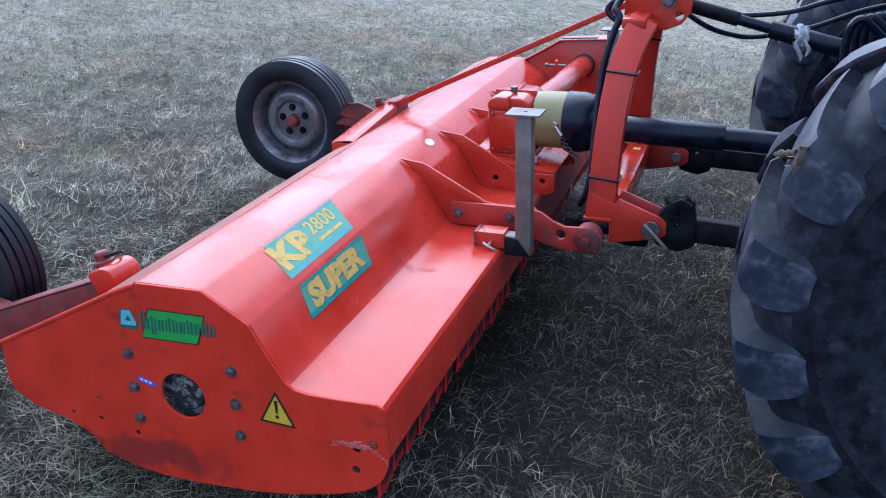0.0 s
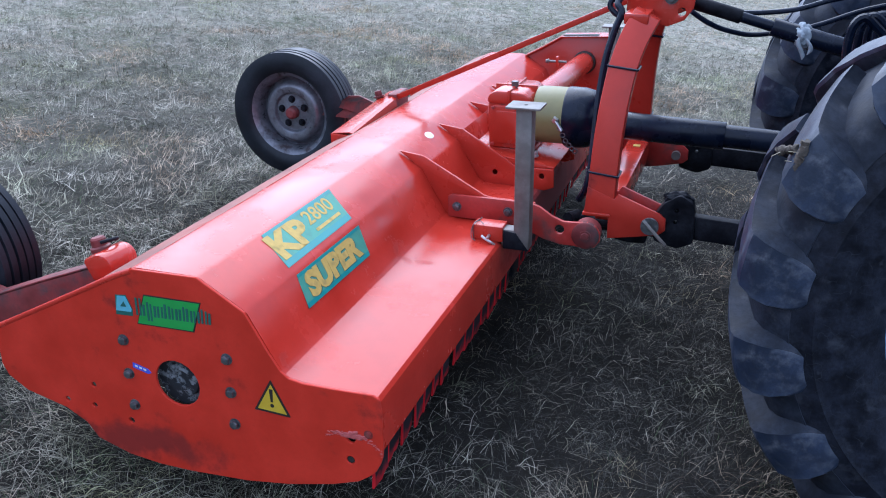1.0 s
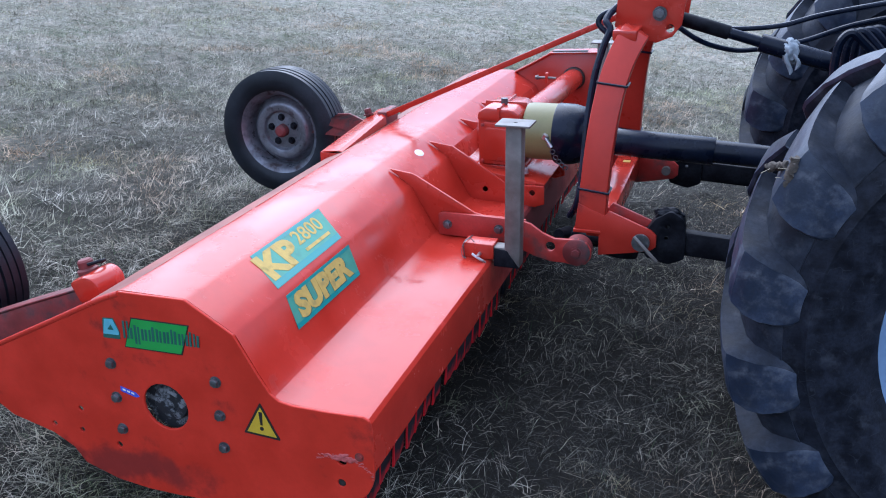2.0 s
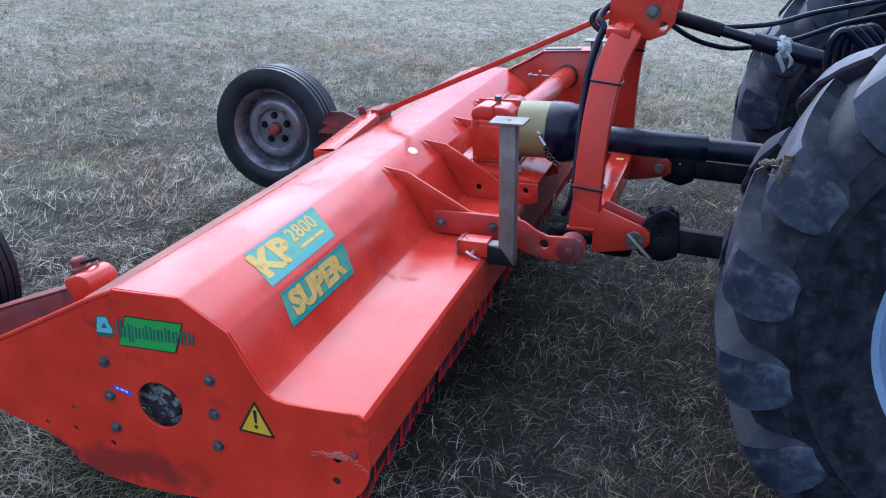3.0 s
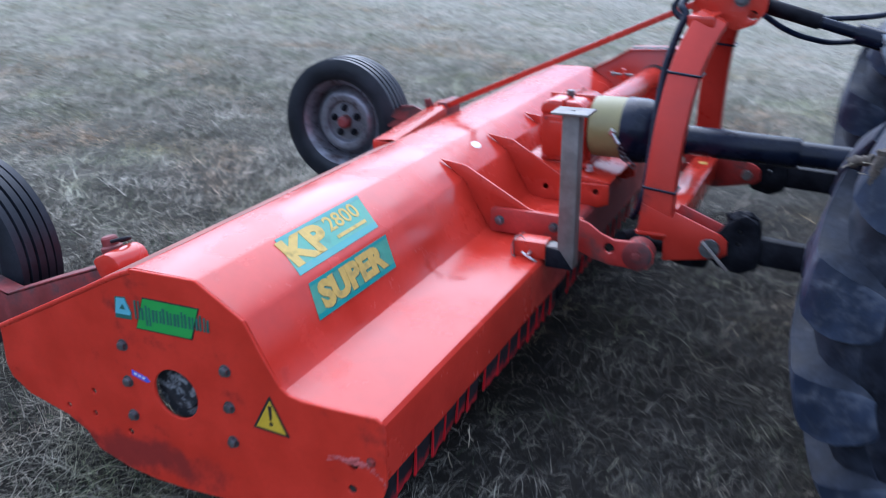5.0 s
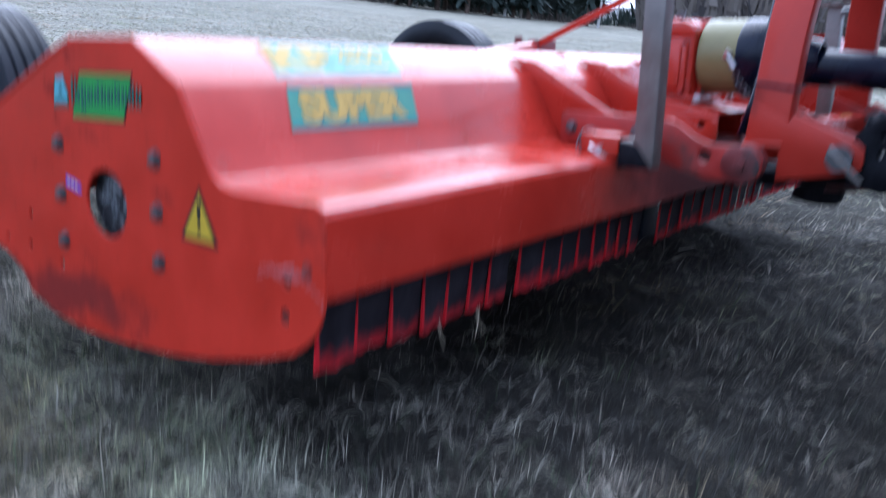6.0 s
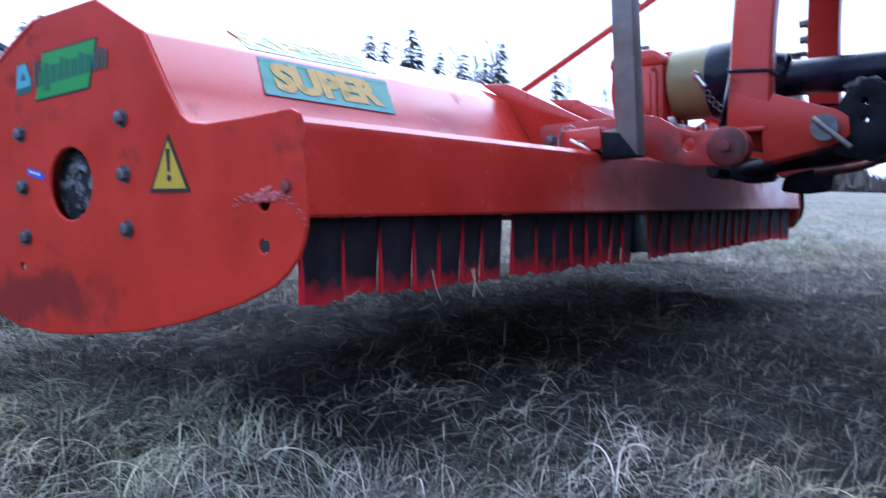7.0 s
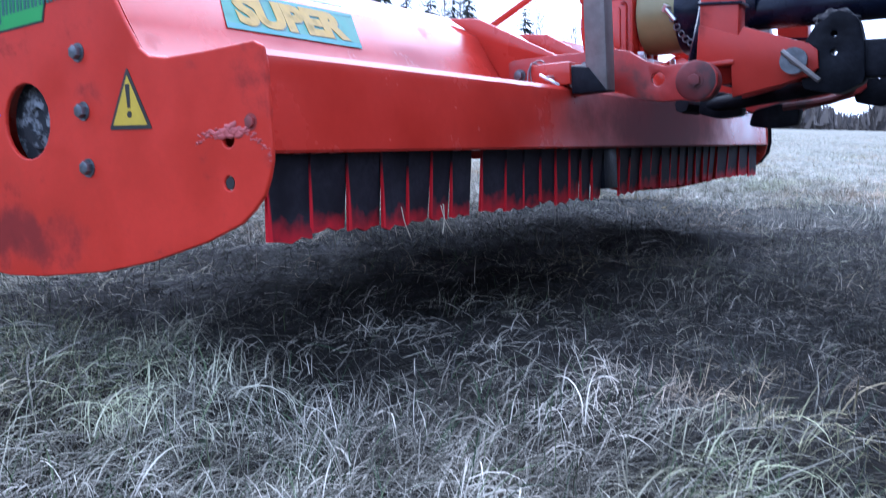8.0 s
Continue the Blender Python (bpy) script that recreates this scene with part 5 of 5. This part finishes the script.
for y, out in ((TM - 0.955, -1), (TM + 0.955, 1)):
    tyre = part("rear_tyre", tractor_tyre(y), CARCASS, tractor, "large black tractor tyre with muddy bar lugs", 42)
    part("tread_band", tread_band(y), TREAD, tyre, "dull soiled rubber between the lugs", 42)
    for half in (-1, 1):
        for k in range(18):
            bar = new("tread_lug", LUGS[half])
            bar.parent = tyre
            bar.matrix_basis = pose(HX, y, HZ, 0, 20 * k + 15.3 + (10 if half > 0 else 0), 0)
    o = out
    rim_p = [(0.436, o * 0.165), (0.452, o * 0.177), (0.444, o * 0.185), (0.425, o * 0.170), (0.415, o * 0.10), (0.395, o * 0.05), (0.380, o * 0.04), (0.20, o * 0.06), (0.12, o * 0.09), (0.12, o * 0.05), (0.38, o * 0.0), (0.39, o * -0.13), (0.400, o * -0.165), (0.408, o * -0.16), (0.395, o * 0.0)]
    part("rear_rim", lathe(rim_p, (HX, y, HZ), "y", 56), BLUE_RIM, tyre, "pale blue painted wheel rim", 40)
    part("wheel_hub", rod((HX, y + o * 0.02, HZ), (HX, y + o * 0.12, HZ), 0.12, 0.10, seg=24, size=0.006), GREASE, tyre)
    if out < 0:
        # caked mud with straw on one lug
        g = random.Random(6)
        MUD = material("dried_mud", (0.075, 0.062, 0.05), 0.95, var=0.35, scale=60, bump=0.6)
        for line in ([(1.046, 0.61, 1.070), (1.056, 0.605, 1.078), (1.070, 0.60, 1.082), (1.084, 0.59, 1.090)], [(1.094, 0.565, 1.118), (1.096, 0.565, 1.096), (1.092, 0.57, 1.072), (1.092, 0.575, 1.046)]):
            bm = sweep([Vector(p) + Vector((0, -0.055, 0.015)) for p in line], 0.0105, 9, 6)
            for v in bm.verts:
                v.co += Vector((g.uniform(-1, 1), g.uniform(-1, 1), g.uniform(-1, 1))) * 0.0025
            clod = part("mud_clod", bm, MUD, tyre, "dried mud caked on a lug", 60)
        for s in range(4):
            p = Vector((1.066 + g.uniform(-0.02, 0.025), 0.525, 1.10 + g.uniform(-0.035, 0.02)))
            part("straw", rod(p, p + Vector((g.uniform(-0.022, 0.015), -0.008, g.uniform(-0.015, 0.015))), 0.0008, seg=5), STRAW, clod)
    part("axle_trumpet", rod((HX, TM + o * 0.25, HZ), (HX, y, HZ), 0.13, 0.10, seg=20), GREASE, tractor)
    # lower link with its claw
    yl = 1.256 if out < 0 else 2.104
    link = part("lower_link", box((0, -0.021, -0.041), (0.72, 0.021, 0.041), 0.008), GREASE, tractor, "black oily lower link arm", 30)
    link.matrix_basis = MOWER @ pose(0.912, yl, 0.624, 0, 3, 0)
    claw = slab(rounded([(-0.075, -0.060), (-0.085, 0.02), (-0.056, 0.074), (-0.010, 0.108), (0.032, 0.086), (0.045, 0.03), (0.05, -0.05), (0.0, -0.075)], 0.012), -0.030, 0.030, 0.004, [(-0.015, 0.055, 0.007), (-0.014, 0.016, 0.007)])
    part("claw", claw, GREASE, link, "", 30)
    if out < 0:
        bm = slab(rounded([(-0.35, -0.105), (-0.345, -0.066), (-0.30, -0.050), (-0.245, -0.062), (-0.24, -0.112), (-0.30, -0.118)], 0.012), 0.12, 0.17, 0.006)
        bm = slab(rounded([(-0.225, -0.138), (-0.215, -0.100), (-0.15, -0.082), (-0.105, -0.095), (-0.11, -0.138), (-0.17, -0.145)], 0.012), 0.12, 0.17, 0.006, bm=bm)
        bm = rod((-0.34, 0.145, -0.085), (-0.02, 0.02, -0.05), 0.020, seg=10, bm=bm)
        bm = rod((-0.385, 0.10, -0.080), (-0.36, 0.16, -0.085), 0.022, seg=8, bm=bm)
        part("catch_linkage", bm, GREASE, link, "", 45)
        part("latch_bar", sweep([(-0.145, 0.125, -0.095), (-0.04, 0.125, -0.080), (0.005, 0.115, -0.058), (0.02, 0.03, -0.035)], 0.010, 8, 5), RED_DIRTY, link, "worn red latch bar")
    one = bmesh.new()
    bmesh.ops.create_icosphere(one, subdivisions=4, radius=1)
    for v in one.verts:
        s = 1 + 0.28 * noise.noise(v.co * 1.9) + 0.16 * noise.noise(v.co * 4.3) + 0.05 * noise.noise(v.co * 13)
        v.co = Vector((-0.012 + 0.046 * s * v.co.x - 0.01 * v.co.z, 0.024 * s * v.co.y, 0.082 + 0.028 * s * v.co.z))
    part("grease_clot", one, GREASE, link, "ragged clot of old grease and grass", 60)

top = part("top_link", rod((0.815, TM, 1.287), (1.02, TM, 1.232), 0.024, seg=16, size=0.003), GREASE, tractor, "black threaded top link")
top.matrix_basis = MOWER.copy()
bm = rod((0.80, TM, 1.305), (0.85, TM, 1.278), 0.036, seg=16)
bm = rod((1.00, TM, 1.237), (1.16, TM, 1.194), 0.018, seg=12, bm=bm)
bm = rod((1.12, TM, 1.204), (1.70, TM, 1.055), 0.031, seg=18, size=0.004, bm=bm)
part("turnbuckle", bm, BLACK, top)
rag = bmesh.new()
bmesh.ops.create_icosphere(rag, subdivisions=4, radius=1)
for v in rag.verts:
    fold = 1 + 0.20 * noise.noise(v.co * 2.3) + 0.16 * noise.noise(v.co * 5.1 + Vector((3, 1, 0))) + 0.06 * noise.noise(v.co * 12)
    v.co = Vector((1.222 + 0.034 * fold * v.co.x, TM + 0.042 * fold * v.co.y, 1.176 - 0.25 * 0.036 * v.co.x + 0.042 * fold * v.co.z))
for x, drop, w in ((1.216, 0.046, 0.008), (1.238, 0.030, 0.007)):
    tail = bmesh.new()
    bmesh.ops.create_icosphere(tail, subdivisions=3, radius=1)
    for v in tail.verts:
        f = (1 - v.co.z) / 2
        bend = 0.010 * math.sin(4 * f + 50 * x)
        v.co = Vector((x + bend + w * v.co.x * (1 + 0.4 * noise.noise(v.co * 3)), TM - 0.044 + 0.005 * v.co.y - 0.006 * f, 1.165 - drop * f + 0.012 * v.co.z))
    rag = merged(rag, tail)
bm = rag
tagged(part("tied_rag", bm, material("pale_cloth", (0.25, 0.285, 0.32), 0.7, var=0.25, scale=30, bump=0.4), top, "pale rag knotted round the link", 60), kind="stuff")

body = part("rear_housing", box((1.58, TM - 0.30, 0.45), (2.9, TM + 0.30, 1.18), 0.05), GREASE, tractor, "dark rear axle housing", 30)
bm = box((1.42, 1.36, 1.02), (1.60, 1.62, 1.30), 0.02)
for k in range(4):
    bm = rod((1.36, 1.39 + 0.06 * k, 1.18 + 0.03 * (k % 2)), (1.44, 1.39 + 0.06 * k, 1.18 + 0.03 * (k % 2)), 0.022, seg=14, size=0.003, bm=bm)
part("coupler_block", bm, GREASE, body, "", 35)
for k in range(5):
    y = 1.20 + 0.075 * k
    pts = [(1.50, y, 0.95), (1.42, y, 1.06), (1.40 + 0.015 * k, y - 0.01, 1.18 + 0.02 * k), (1.46, y - 0.02, 1.25 + 0.015 * k), (1.58, y, 1.22)]
    part("hydraulic_pipe", sweep(pts, 0.013, 8, 5), BLACK, body)
for k in range(4):
    y = 1.38 + 0.06 * k
    part("hydraulic_pipe", sweep([(1.34, y, 0.95), (1.235 + 0.03 * k, y, 1.13), (1.215 + 0.03 * k, y, 1.25), (1.24 + 0.03 * k, y, 1.30), (1.29 + 0.03 * k, y, 1.27), (1.48, y, 1.12)], 0.013, 8, 5), BLACK, body)
part("lift_arm", slab(rounded([(1.35, 0.98), (1.30, 1.05), (1.60, 1.20), (1.75, 1.20), (1.75, 1.08)], 0.03), 1.28, 1.33, 0.006), GREASE, tractor)
part("lift_rod", rod((1.36, 1.23, 0.55), (1.34, 1.30, 1.02), 0.022, seg=12), GREASE, tractor)
part("lift_rod", rod((1.36, 2.13, 0.55), (1.34, 2.05, 1.02), 0.022, seg=12), GREASE, tractor)

# mudguards and cab: unseen, added to block sky light on the tractor's side
for y in (TM - 0.955, TM + 0.955):
    arc = [(HX - 0.93 * math.cos(a), HZ + 0.93 * math.sin(a)) for a in np.linspace(1.2, 2.5, 12)]
    part("fender", strip(arc, y - 0.26, y + 0.26, 0.02), BLACK, tractor, "dark curved mudguard, unseen, added to block the sky")
cab = part("cab", box((2.10, TM - 0.62, 1.18), (3.25, TM + 0.62, 1.62), 0.05), BLACK, tractor, "dark closed cab body, unseen, added to block the sky", 30)
part("cab_roof", slab(rounded([(2.00, 2.58), (2.03, 2.70), (2.20, 2.77), (3.20, 2.77), (3.38, 2.70), (3.40, 2.58)], 0.05), TM - 0.74, TM + 0.74, 0.03), BLACK, cab, "", 30)
for x0, x1 in ((2.12, 2.08), (3.20, 3.30)):
    for s in (-1, 1):
        part("cab_post", rod((x0, TM + s * 0.60, 1.58), (x1, TM + s * 0.66, 2.60), 0.035, seg=12), BLACK, cab)
GLASS = material("tinted_glass", (0.02, 0.025, 0.028), 0.06, var=0.05, bump=0.0)
part("rear_pane", box((2.095, TM - 0.57, 1.62), (2.103, TM + 0.57, 2.58)), GLASS, cab)
for s in (-1, 1):
    part("side_pane", box((2.15, TM + s * 0.628 - 0.004, 1.62), (3.20, TM + s * 0.628 + 0.004, 2.58)), GLASS, cab)
part("bonnet", slab(rounded([(2.85, 0.62), (2.85, 1.50), (4.55, 1.32), (4.66, 1.20), (4.66, 0.70)], 0.06), TM - 0.33, TM + 0.33, 0.05), BLACK, tractor, "dark long bonnet", 30)
for s in (-1, 1):
    front = part("front_tyre", lathe([(0.28, -0.12), (0.36, -0.16), (0.46, -0.15), (0.51, -0.10), (0.52, 0.0), (0.51, 0.10), (0.46, 0.15), (0.36, 0.16), (0.28, 0.12)], (4.15, TM + s * 0.80, 0.50), "y", 48), CARCASS, tractor, "black front tyre")
    part("front_rim", lathe([(0.08, -0.02), (0.24, 0.0), (0.29, -0.13), (0.30, -0.13), (0.30, 0.13), (0.29, 0.13), (0.25, 0.04), (0.08, 0.04)], (4.15, TM + s * 0.80, 0.50), "y", 40), BLUE_RIM, front)
part("front_axle", rod((4.15, TM - 0.80, 0.50), (4.15, TM + 0.80, 0.50), 0.07, seg=16, bm=box((3.9, TM - 0.18, 0.42), (4.4, TM + 0.18, 0.75), 0.03)), GREASE, tractor)

# hoses from the mast head to the tractor
hoses = thing("hydraulic_hoses", "black rubber hydraulic hoses strung to the tractor", "hose", MOWER)
part("hose", sweep([(0.86, 1.60, 1.255), (0.92, 1.64, 1.212), (0.99, 1.70, 1.180), (1.08, 1.745, 1.166), (1.25, 1.76, 1.198), (1.41, 1.74, 1.262), (1.62, 1.68, 1.32)], 0.0088, 10), BLACK, hoses)
part("hose", sweep([(0.84, 1.75, 1.275), (0.92, 1.75, 1.243), (1.02, 1.75, 1.236), (1.18, 1.75, 1.251), (1.32, 1.75, 1.293), (1.60, 1.70, 1.36)], 0.0088, 10), BLACK, hoses)
part("hose", sweep([(0.70, 1.60, 1.345), (0.655, 1.54, 1.325), (0.632, 1.48, 1.290), (0.650, 1.455, 1.262), (0.634, 1.44, 1.212), (0.614, 1.40, 1.114), (0.606, 1.35, 0.975), (0.607, 1.31, 0.870), (0.606, 1.28, 0.782), (0.597, 1.26, 0.715), (0.57, 1.30, 0.66)], 0.012, 10), BLACK, hoses)
part("hose", sweep([(0.690, 1.58, 1.33), (0.64, 1.55, 1.312), (0.606, 1.545, 1.294), (0.598, 1.54, 1.270), (0.625, 1.53, 1.245), (0.66, 1.54, 1.235)], 0.010, 10), BLACK, hoses)

# ---- straw caught on the flaps ----
for k, (y, z, a) in enumerate(((0.275, 0.375, 0.2), (0.400, 0.372, -0.15), (0.392, 0.37, 0.35))):
    s = thing("straw_stalk", "single dry straw stalk hanging from the flaps", "straw", MOWER, "straws on the mower")
    part("stalk", sweep([(0.400, y, z), (0.402, y + 0.02 * a, z - 0.025), (0.403, y + 0.08 * a, z - 0.050)], 0.0009, 5, 4), STRAW, s)


# ---- distance: forest edge, scrub, house ----
def spruce(seed, height, gap=1.0):
    """A spruce: tapered trunk, whorls of drooping ragged boughs."""
    g = random.Random(seed)
    ob = thing("spruce_tree", "tall dark green spruce at the forest edge", "tree", group="spruces at the forest edge")
    part("trunk", rod((0, 0, -0.3), (0, 0, height * 0.97), height * 0.016, height * 0.002, seg=8), BARK, ob)
    vs, qs = [], []
    z = height * g.uniform(0.10, 0.2)
    while z < height:
        f = 1 - z / height
        reach = (0.05 + 0.20 * f**0.8) * height * g.uniform(0.75, 1.15)
        for k in range(g.randint(8, 12)):
            if g.random() < 0.16 * gap:
                continue
            a = g.uniform(0, 6.283)
            r = reach * g.uniform(0.6, 1.1)
            u = Vector((math.cos(a), math.sin(a), 0))
            v = Vector((-u.y, u.x, 0))
            drop = r * g.uniform(0.15, 0.5)
            for j in range(6):
                s0 = max(0.0, j / 6 + g.uniform(-0.05, 0.05))
                c = u * r * (0.12 + 0.85 * s0) + Vector((0, 0, z - drop * s0**1.3))
                w = r * (0.15 - 0.10 * s0) * g.uniform(0.6, 1.5)
                tip = u * r * 0.26 + Vector((0, 0, -r * g.uniform(0.05, 0.22)))
                i = len(vs)
                for o in (-v * w * 0.6, v * w * 0.6, v * w * g.uniform(0.2, 0.8) + tip + Vector((0, 0, -w * 0.6)), -v * w * g.uniform(0.2, 0.8) + tip + Vector((0, 0, -w * 0.5))):
                    vs.append(c + o)
                qs.append((i, i + 1, i + 2, i + 3))
        z += height * g.uniform(0.018, 0.032)
    me = raw_mesh("crown", np.array([tuple(v) for v in vs]), np.array(qs), NEEDLE)
    crown = new("crown", me)
    crown.parent = ob
    return ob


def birch(seed, height):
    """A bare birch: pale slim trunk, limbs and a haze of twigs."""
    g = random.Random(seed)
    ob = thing("birch_tree", "slim bare birch with pale trunk", "tree", group="birches at the forest edge")
    lean = g.uniform(-0.03, 0.03)
    part("trunk", rod((0, 0, -0.3), (lean * height, 0, height * 0.95), height * 0.010, height * 0.0015, seg=7), BIRCH, ob)
    vs, qs = [], []
    for k in range(46):
        z = height * g.uniform(0.35, 0.97)
        a, r = g.uniform(0, 6.283), (height - z) * g.uniform(0.2, 0.42) + 0.3
        p = Vector((lean * z, 0, z))
        for j in range(7):
            q = p + Vector((math.cos(a) * r * g.uniform(0.3, 1), math.sin(a) * r * g.uniform(0.3, 1), r * g.uniform(0.2, 1.1)))
            w = Vector((-math.sin(a), math.cos(a), 0.3)) * 0.020
            i = len(vs)
            vs += [p - w, p + w, q + w * 0.4, q - w * 0.4]
            qs.append((i, i + 1, i + 2, i + 3))
            if g.random() < 0.5:
                p = q
    crown = new("crown", raw_mesh("crown", np.array([tuple(v) for v in vs]), np.array(qs), TWIG))
    crown.parent = ob
    return ob


def spot_at(az, dist):
    return 1.15 + dist * math.sin(radians(az)), -0.86 + dist * math.cos(radians(az))


spruces = [spruce(31 + k, 10.0) for k in range(4)]
birches = [birch(61 + k, 10.0) for k in range(3)]
# bearing and angular height of the trees that stand out above the rest
LEAD = [(-39.3, 9.2, 0), (-38.4, 9.0, 0), (-36.7, 9.7, 0), (-36.2, 8.6, 0), (-34.8, 8.3, 0), (-33.3, 8.4, 0), (-30.9, 9.0, 0), (-31.9, 8.1, 0), (-27.2, 7.4, 0), (-38.0, 8.8, 1), (-32.4, 7.9, 1), (-31.4, 8.6, 1), (-26.5, 7.0, 1), (-24.0, 6.4, 1), (-59.0, 8.9, 0), (-59.9, 8.5, 0), (-61.6, 9.4, 1), (-62.6, 9.0, 0), (-52.0, 7.9, 0), (-48.4, 7.6, 0)]
g = random.Random(77)
trees = [(a, e, k, 74 + g.uniform(-2, 5)) for a, e, k in LEAD]
a = -74.0
while a < -21:
    tall = 4.0
    if not -63.5 < a < -57.5:
        trees.append((a, tall * g.uniform(0.75, 1.25), 1 if g.random() < 0.3 else 0, 84 + g.uniform(-4, 10)))
    a += g.uniform(0.7, 1.7)
used = set()
for az, elev, kind_of, dist in trees:
    pool = birches if kind_of else spruces
    src = pool[g.randrange(len(pool))]
    x, y = spot_at(az, dist)
    h = dist * math.tan(radians(elev)) + 0.6
    wide = h / 10 * g.uniform(0.75, 1.0) * (1.25 if elev > 6 else 1.4)
    m = Matrix.LocRotScale((x, y, 0), Euler((0, 0, g.uniform(0, 6.28))), (wide, wide, h / 10))
    if src.name in used:
        s = src.scale
        copy_thing(src, m @ Matrix.Diagonal((1 / s.x, 1 / s.y, 1 / s.z, 1)))
    else:
        used.add(src.name)
        src.matrix_world = m


def thicket(seed, az0, az1, d0, d1, low, high, n, mat, name, label):
    """Undergrowth along the far edge of the field: countless upright twigs and sprays."""
    r = np.random.default_rng(seed)
    az, d = np.radians(r.uniform(az0, az1, n)), r.uniform(d0, d1, n)
    x, y = 1.15 + d * np.sin(az), -0.86 + d * np.cos(az)
    h = r.uniform(low, high, n) * (0.65 + 0.35 * np.sin(az * 37 + 3 * np.sin(az * 11)))
    base = np.stack([x, y, rise(x, y) - 0.2 + h * r.uniform(0, 0.5, n)], -1)
    lean = np.stack([r.normal(0, 0.3, n), r.normal(0, 0.3, n), np.ones(n)], -1) * h[:, None] * 0.55
    w = np.stack([np.cos(az), -np.sin(az), np.zeros(n)], -1) * (r.uniform(0.05, 0.30, n) * h / 3)[:, None]
    v = np.stack([base - w, base + w, base + lean + w * 0.25, base + lean - w * 0.25], 1).reshape(-1, 3)
    ob = new(name, raw_mesh(name, v, np.arange(4 * n).reshape(-1, 4), mat))
    tagged(ob, label, "undergrowth", kind="stuff")


thicket(41, -76, -19, 80, 92, 1.6, 4.6, 6000, NEEDLE, "forest_undergrowth", "dense dark undergrowth and young spruce at the forest edge")
thicket(42, -76, 26, 76, 82, 0.4, 1.5, 6000, TWIG, "field_margin_scrub", "low grey-brown scrub along the field margin")
thicket(44, -24, 28, 72, 90, 3.2, 5.2, 15000, TWIG, "bare_scrub_bank", "grey-brown bare scrub on the far bank")
# unseen wood behind the camera, added to dim low sky light and reflections
thicket(43, 28, 282, 44, 58, 4.0, 12.0, 16000, NEEDLE, "unseen_forest", "unseen dark spruce wood, added behind to block low sky light")

# low wooded rise that closes the horizon
az = np.radians(np.linspace(-180, 180, 241))
prof = 5.0 + 2.2 * np.sin(az * 5 + 1) + 1.2 * np.sin(az * 13) + 0.5 * np.sin(az * 41)
rows = [np.stack([1.0 + d * np.sin(az), d * np.cos(az), prof * h - (1 - h) * 0.8], -1) for d, h in ((190, 0.0), (230, 0.6), (280, 1.0), (420, 1.0))]
v = np.concatenate(rows)
q = np.array([(r * 241 + k, r * 241 + k + 1, (r + 1) * 241 + k + 1, (r + 1) * 241 + k) for r in range(3) for k in range(240)])
tagged(new("far_hill", raw_mesh("far_hill", v, q, material("far_woodland", (0.05, 0.055, 0.055), 0.95, var=0.4, scale=0.08, fine=0.9, bump=0.0))), "low dark wooded rise beyond the field", "hill", kind="structure")

hx, hy = spot_at(-66.5, 34)
house = thing("house", "small white house with a dark pitched roof", "house", pose(hx, hy, 0, 0, 0, 58))
part("wall", box((-3.6, -3.0, -0.5), (3.6, 3.0, 4.0), 0.02, bm=slab([(-3.6, 4.0), (3.6, 4.0), (0, 5.8)], -3.0, 3.0)), WALL, house, "plain white plastered wall")
for s in (-1, 1):
    part("roof", slab([(0, 5.84), (s * 4.1, 3.79), (s * 4.1, 3.93), (0, 5.98)], -3.5, 3.5), ROOF, house, "dark sheet roof")
